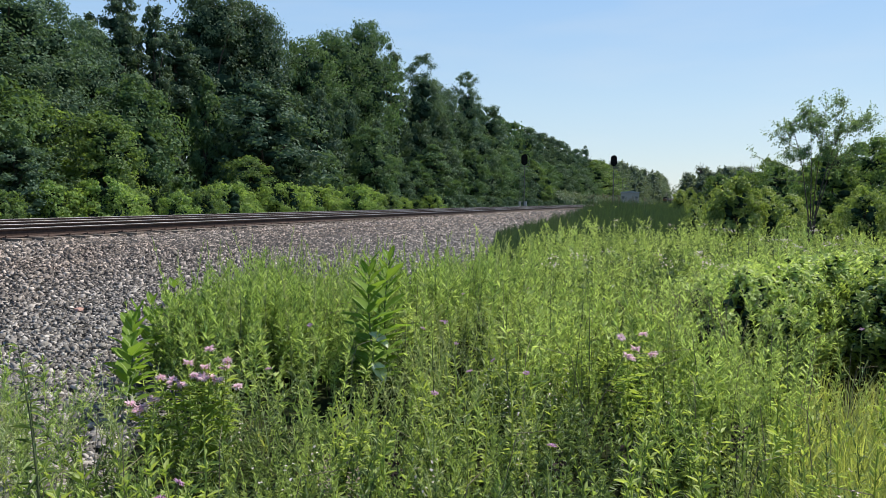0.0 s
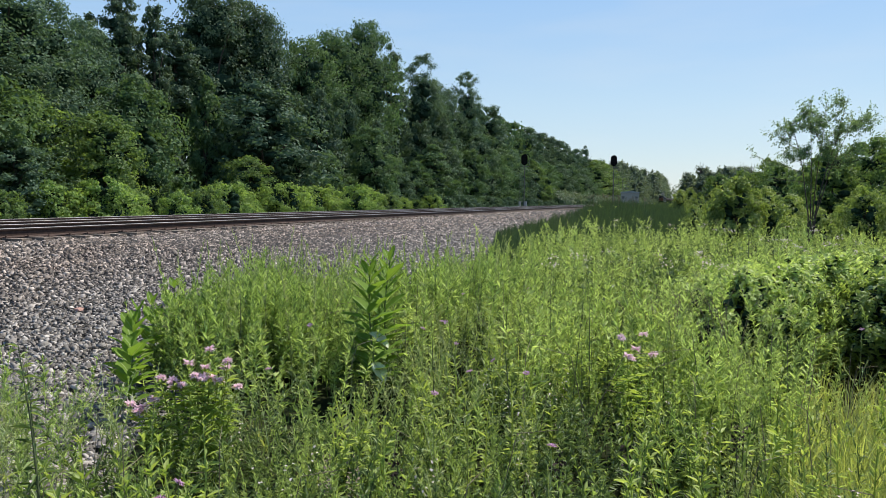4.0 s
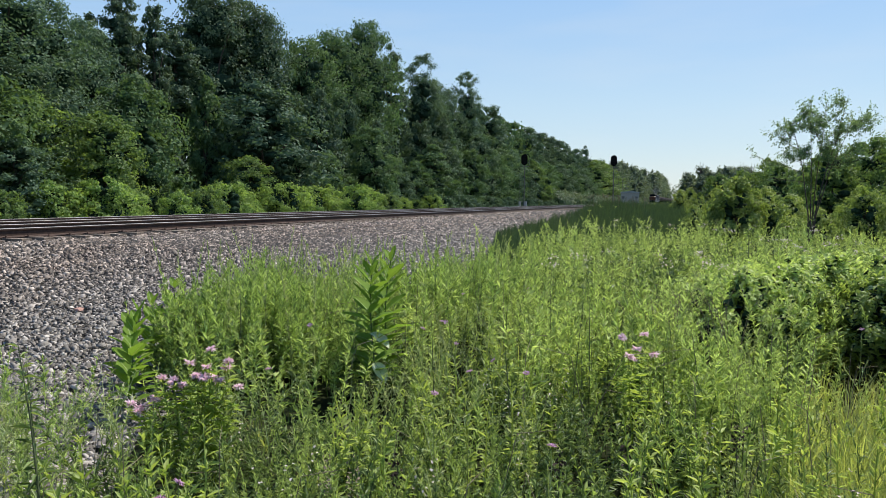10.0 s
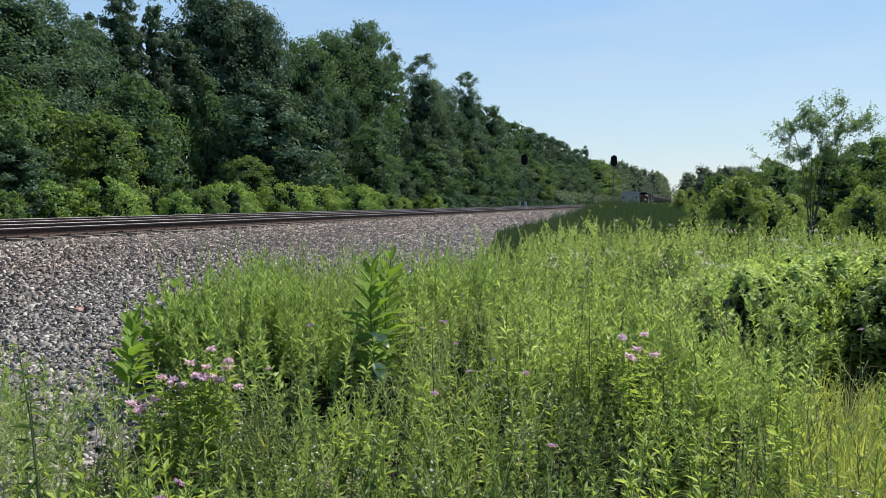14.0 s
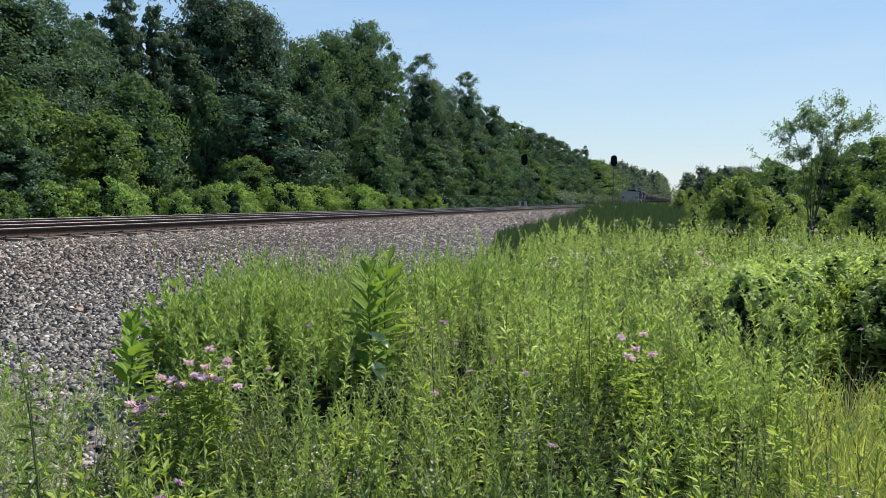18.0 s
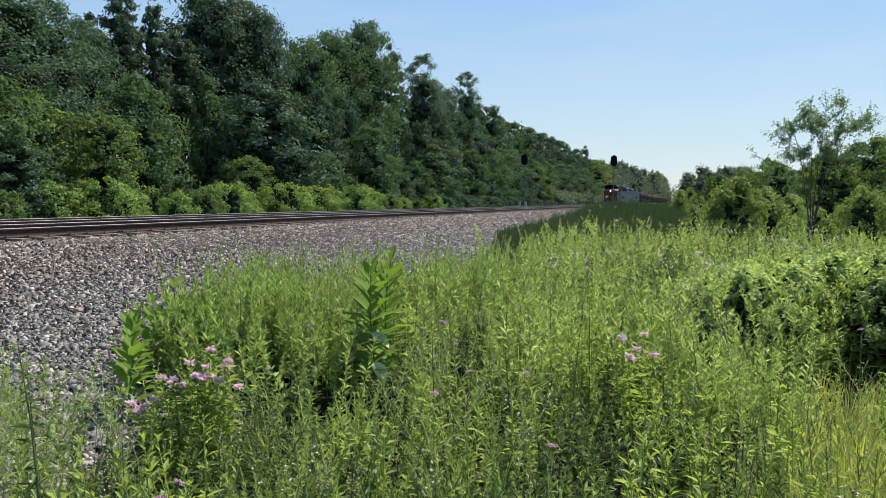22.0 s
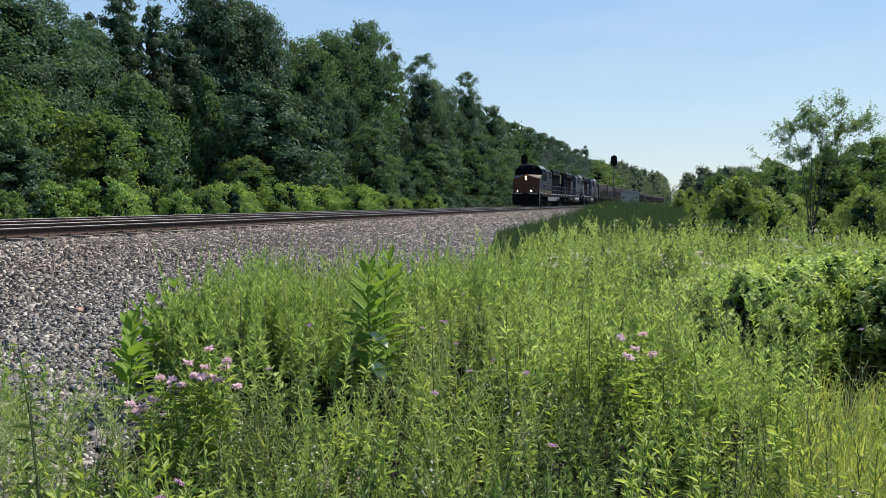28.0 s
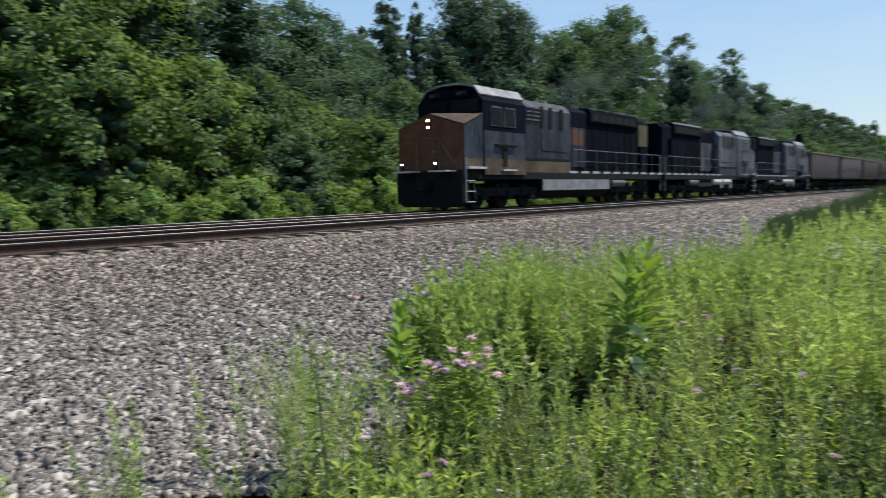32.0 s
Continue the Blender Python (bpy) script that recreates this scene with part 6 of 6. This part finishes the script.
    part("exhaust_stack", box(-0.35, 0.35, 9.6, 10.6, 4.3, 4.62, 0.03), M_BLACK, hood)
    if mark:
        for k in (-1, 1):
            for j, w in ((0, 0.5), (0.65, 0.5), (1.25, 0.4)):
                part("painted_mark", box(k * 0.98, k * 0.985, 8.75 + j, 8.75 + j + w, 2.7, 3.4), M_ORANGE, hood, "faded orange emblem shape")
    rad = prism([(-0.96, 3.7), (-1.08, 3.85), (-1.08, 4.3), (-0.95, 4.47), (0.95, 4.47), (1.08, 4.3), (1.08, 3.85), (0.96, 3.7)], 11.0, L - 2.6)
    r = part("radiator", rad, c_rad, t)
    part("radiator_edge", box(0.92, 1.04, 11.0, L - 2.6, 4.42, 4.49), M_GREY2, r)
    part("radiator_edge", box(-1.04, -0.92, 11.0, L - 2.6, 4.42, 4.49), M_PALE, r)
    for k in (-1, 1):
        for i in range(6):
            yy = 11.2 + i * (L - 14.0) / 6
            part("grille", box(k * 1.08 - 0.01, k * 1.08 + 0.012, yy, yy + (L - 14.2) / 6.6, 3.9, 4.25), M_BLACK, r)
    rear = part("rear_end", prism([(-0.97, 1.43), (0.97, 1.43), (0.97, 4.12), (0.6, 4.36), (-0.6, 4.36), (-0.97, 4.12)], L - 2.4, L - 1.0), M_BLUE, t)
    for k in (-1, 1):
        if c_end is M_YELLOW:
            part("yellow_panel", box(k * 0.98 - 0.01, k * 0.98 + 0.015, L - 2.3, L - 1.1, 2.9, 4.05, 0.01), c_end, rear, "faded yellow panel")
    part("rear_coupler", box(-0.2, 0.2, L - 0.3, L + 0.15, 0.75, 1.05, 0.04), M_BLACK, t)
    # walkway, rails and sill marks
    ys = list(np.arange(8.6, L - 0.3, 1.15))
    for k in (-1, 1):
        handrail(t, k * 1.42, ys, 1.42, 2.45, M_STEEL)
        for y in ys:
            part("sill_mark", box(k * 1.45 - 0.01, k * 1.45 + 0.012, y - 0.42, y + 0.3, 1.4, 1.5), M_PALE, t)
        part("rear_rail", tube(bmesh.new(), (k * 1.42, L - 0.25, 0.5), (k * 1.42, L - 0.25, 2.4), 0.025, 0.025, 6), M_PALE, t)
    # fuel tank
    tank = part("fuel_tank", prism([(-1.35, 1.1), (-1.42, 0.7), (-1.0, 0.32), (1.0, 0.32), (1.42, 0.7), (1.35, 1.1)], 5.7, 12.4), M_BLACK, t)
    for k in (-1, 1):
        if mark:
            part("tank_panel", box(k * 1.46 - 0.03, k * 1.46 + 0.03, 5.7, 12.2, 0.66, 1.12, 0.02), M_ROOF, tank, "pale grey tank panel")
        else:
            for y0 in (6.0, 8.0):
                part("air_tank", tube(bmesh.new(), (k * 1.34, y0, 0.98), (k * 1.34, y0 + 1.7, 0.98), 0.2, 0.2, 12), M_PALE, tank, "pale air tank")
                part("bracket", box(k * 1.45 - 0.05, k * 1.45 + 0.05, y0 - 0.12, y0 + 0.08, 0.55, 1.2), M_PALE, tank)
        part("air_reservoir", tube(bmesh.new(), (k * 1.3, 12.6, 0.95), (k * 1.3, 14.2, 0.95), 0.19, 0.19, 12), M_STEEL, t)
        part("sand_pipe", tube(bmesh.new(), (k * 1.25, 0.9, 1.1), (k * 1.1, 1.3, 0.4), 0.04, 0.04, 6), M_STEEL, t)
    truck(t, (1.75, 3.55, 5.3))
    truck(t, (L - 5.6, L - 3.8, L - 2.0))
    return t


def hopper(label, colour):
    t = thing("hopper_car", label, "freight car", group="hopper cars")
    body = prism([(-1.5, 1.35), (1.5, 1.35), (1.52, 3.7), (-1.52, 3.7)], 0.5, 14.9)
    b = part("body", body, colour, t)
    rib = [mesh_np("rib", np.array([(x, y, z) for z in (1.35, 3.68) for y in (-0.06, 0.06) for x in (0, 0.1)]), np.array([(0, 1, 3, 2), (4, 6, 7, 5), (0, 4, 5, 1), (2, 3, 7, 6), (0, 2, 6, 4), (1, 5, 7, 3)]), colour)]
    for k in (-1, 1):
        for y in np.linspace(0.65, 14.75, 12):
            o = part("rib", rib[0], None, b)
            o.matrix_local = pose(1.5, y, 0) if k > 0 else pose(-1.5, y, 0, 0, 0, 180)
        part("side_sill", box(k * 1.52 - 0.08, k * 1.52 + 0.08, 0.3, 15.1, 1.2, 1.42, 0.02), M_BLACK, t)
        part("top_rim", box(k * 1.55 - 0.09, k * 1.55 + 0.09, 0.4, 15.0, 3.68, 3.82, 0.02), M_CARGREY, t, "dusty pale top rim")
        part("ladder", box(k * 1.6 - 0.03, k * 1.6 + 0.03, 0.12, 0.5, 1.3, 3.6), M_BLACK, t)
    for y0, y1 in ((0.42, 0.55), (14.85, 14.98)):
        part("end_rim", box(-1.55, 1.55, y0, y1, 3.6, 3.82, 0.02), M_CARGREY, t)
    load = bmesh.new()
    g = bmesh.ops.create_grid(load, x_segments=6, y_segments=24, size=0.5)
    for v in load.verts:
        h = 0.35 * math.cos(v.co.x * 3.0) * (0.7 + 0.3 * math.cos(v.co.y * 25)) + 0.08 * noise.noise((v.co.x * 9, v.co.y * 40, 1))
        v.co = Vector((v.co.x * 2.9, 7.7 + v.co.y * 14.0, 3.55 + h * (1 if abs(v.co.y) < 0.46 else 0.3)))
    part("coal_load", load, M_COAL, t, "heaped black coal")
    part("centre_sill", box(-0.3, 0.3, -0.25, 15.65, 0.85, 1.3), M_BLACK, t)
    for y in (4.0, 6.3, 8.9, 11.2):
        part("chute", prism([(-1.2, 1.36), (1.2, 1.36), (0.9, 0.5), (-0.9, 0.5)], y, y + 1.1), M_BLACK, t)
    truck(t, (1.4, 3.0), 0.46, "black two-axle truck")
    truck(t, (12.4, 14.0), 0.46, "black two-axle truck")
    return t


def exhaust(seed, n, size):
    """Thin dark exhaust: many specks of soot that drift with the engines."""
    rng = np.random.default_rng(seed)
    t = rng.random(n) ** 1.4
    P = np.stack([rng.normal(0, 0.3 + 0.9 * t), t * 16 + rng.normal(0, 0.5, n), 4.7 + 3.2 * np.sqrt(t) + rng.normal(0, 0.25 + 0.7 * t)], 1)
    V, F = leaves(P, rng.normal(size=(n, 3)), rng.normal(size=(n, 3)), size, size)
    return tagged(new("exhaust_smoke", mesh_np("exhaust_smoke", V, F, M_SMOKE)), "thin grey exhaust smoke drifting above a locomotive", "smoke", "exhaust", "stuff")


TRAIN = []   # each vehicle with its place behind the leading nose and its turn


def build_train():
    TRAIN.append((locomotive("dark blue and grey diesel locomotive with dull orange nose, headlights lit", 19.3, M_ORANGE, M_GREY, M_BLUE, M_BLUE, M_BLUE, M_YELLOW, M_TAN, True, True), 0.0, 0))
    second = locomotive("grey diesel locomotive running long hood first", 18.5, M_GREY, M_GREY2, M_GREY2, M_BLUE, M_BLUE, M_BLUE, M_GREY, False)
    TRAIN.append((second, 19.5 + 18.5, 180))
    third = copy_thing(second, pose(0, 0, 0))
    TRAIN.append((third, 38.3 + 18.5, 180))
    for k, back in enumerate((10.0, 29.0, 47.0)):
        TRAIN.append((exhaust(k, 20000, 0.019), back, 0))
    brown, grey = hopper("rusty brown loaded coal hopper car", M_BROWN), hopper("dusty grey-brown loaded coal hopper car", M_CARGREY)
    for i in range(26):
        src = grey if i in (1, 6, 9, 10, 15, 19, 22) else brown
        car = src if i in (0, 1) else copy_thing(src, pose(0, 0, 0))
        TRAIN.append((car, 57.4 + i * 15.8, 0))


def motions():
    run = [(0, 622), (3, 556), (6, 488), (8, 444), (10, 401), (12, 361), (14, 322), (16.5, 277), (19, 232.5), (21, 197.9), (23, 163.6), (25, 130.6), (26, 114.6), (27, 98.8), (28, 83.4),
           (29, 68), (29.5, 60.3), (30, 52.8), (30.5, 45.6), (31, 38.1), (31.4, 31.8), (31.7, 27.0), (32, 22.25)]
    for ob, back, turn in TRAIN:
        walk(ob, [(t, pose(FAR_X, s + back, 0, 0, 0, turn)) for t, s in run])
    sway = [(0, 0.0), (1.5, 0.1), (3, 0.0), (5.5, 1.0), (6.5, 1.4), (7, 0.4), (7.5, 2.1), (8, 1.0), (8.5, 2.6), (9, 1.4), (9.5, 2.1), (10, 1.0), (11, 0.8), (11.5, 1.8), (12.5, 0.9), (13, 0.4), (14.5, 1.2), (16.5, 0.9),
            (18, 0.0), (20, 0.1), (22, 0.8), (24, 0.3), (25.5, 0.1), (28.5, -0.4), (30, 0.1), (31, 0.8), (32, 1.0)]
    for ob, x, y, gain in SWAYING:
        walk(ob, [(t, pose(x, y, FIELD_Z, 0, a * gain, 0)) for t, a in sway])


build_ground()
build_woods()
build_right_side()
build_signal(-20.5, 98.9, 6.6, "tall railway signal with black oval head beside trees", -1)
build_signal(-9.5, 103.9, 6.7, "tall railway signal with black oval head beside the hut", 1)
build_hut()
build_litter()
build_train()
for mx, my, mh, ms, mp, gain in ((-2.26, 5.32, 1.1, 1, 13, 1.0), (-2.24, 5.62, 1.12, 2, 12, 0.5), (-3.86, 4.62, 0.74, 3, 9, 0.6), (-4.4, 5.75, 0.78, 4, 8, 0.5), (-3.72, 4.4, 0.54, 5, 7, 0.4), (-4.12, 5.15, 0.72, 6, 8, 0.4)):
    SWAYING.append((milkweed(pose(mx, my, FIELD_Z), mh, ms, mp, 1.0 if mh > 1 else 0.86), mx, my, gain))
build_flowers()
build_tall_weeds()
build_meadow()
build_stones()
build_track(FAR_X, 0.0, -20, 1500, 110, "railway_track_far", "far railway track with rusty rails on wooden ties")
build_track(NEAR_X, NEAR_DZ, -20, 1500, 290, "railway_track_near", "near railway track with rusty rails on weathered wooden ties")
motions()
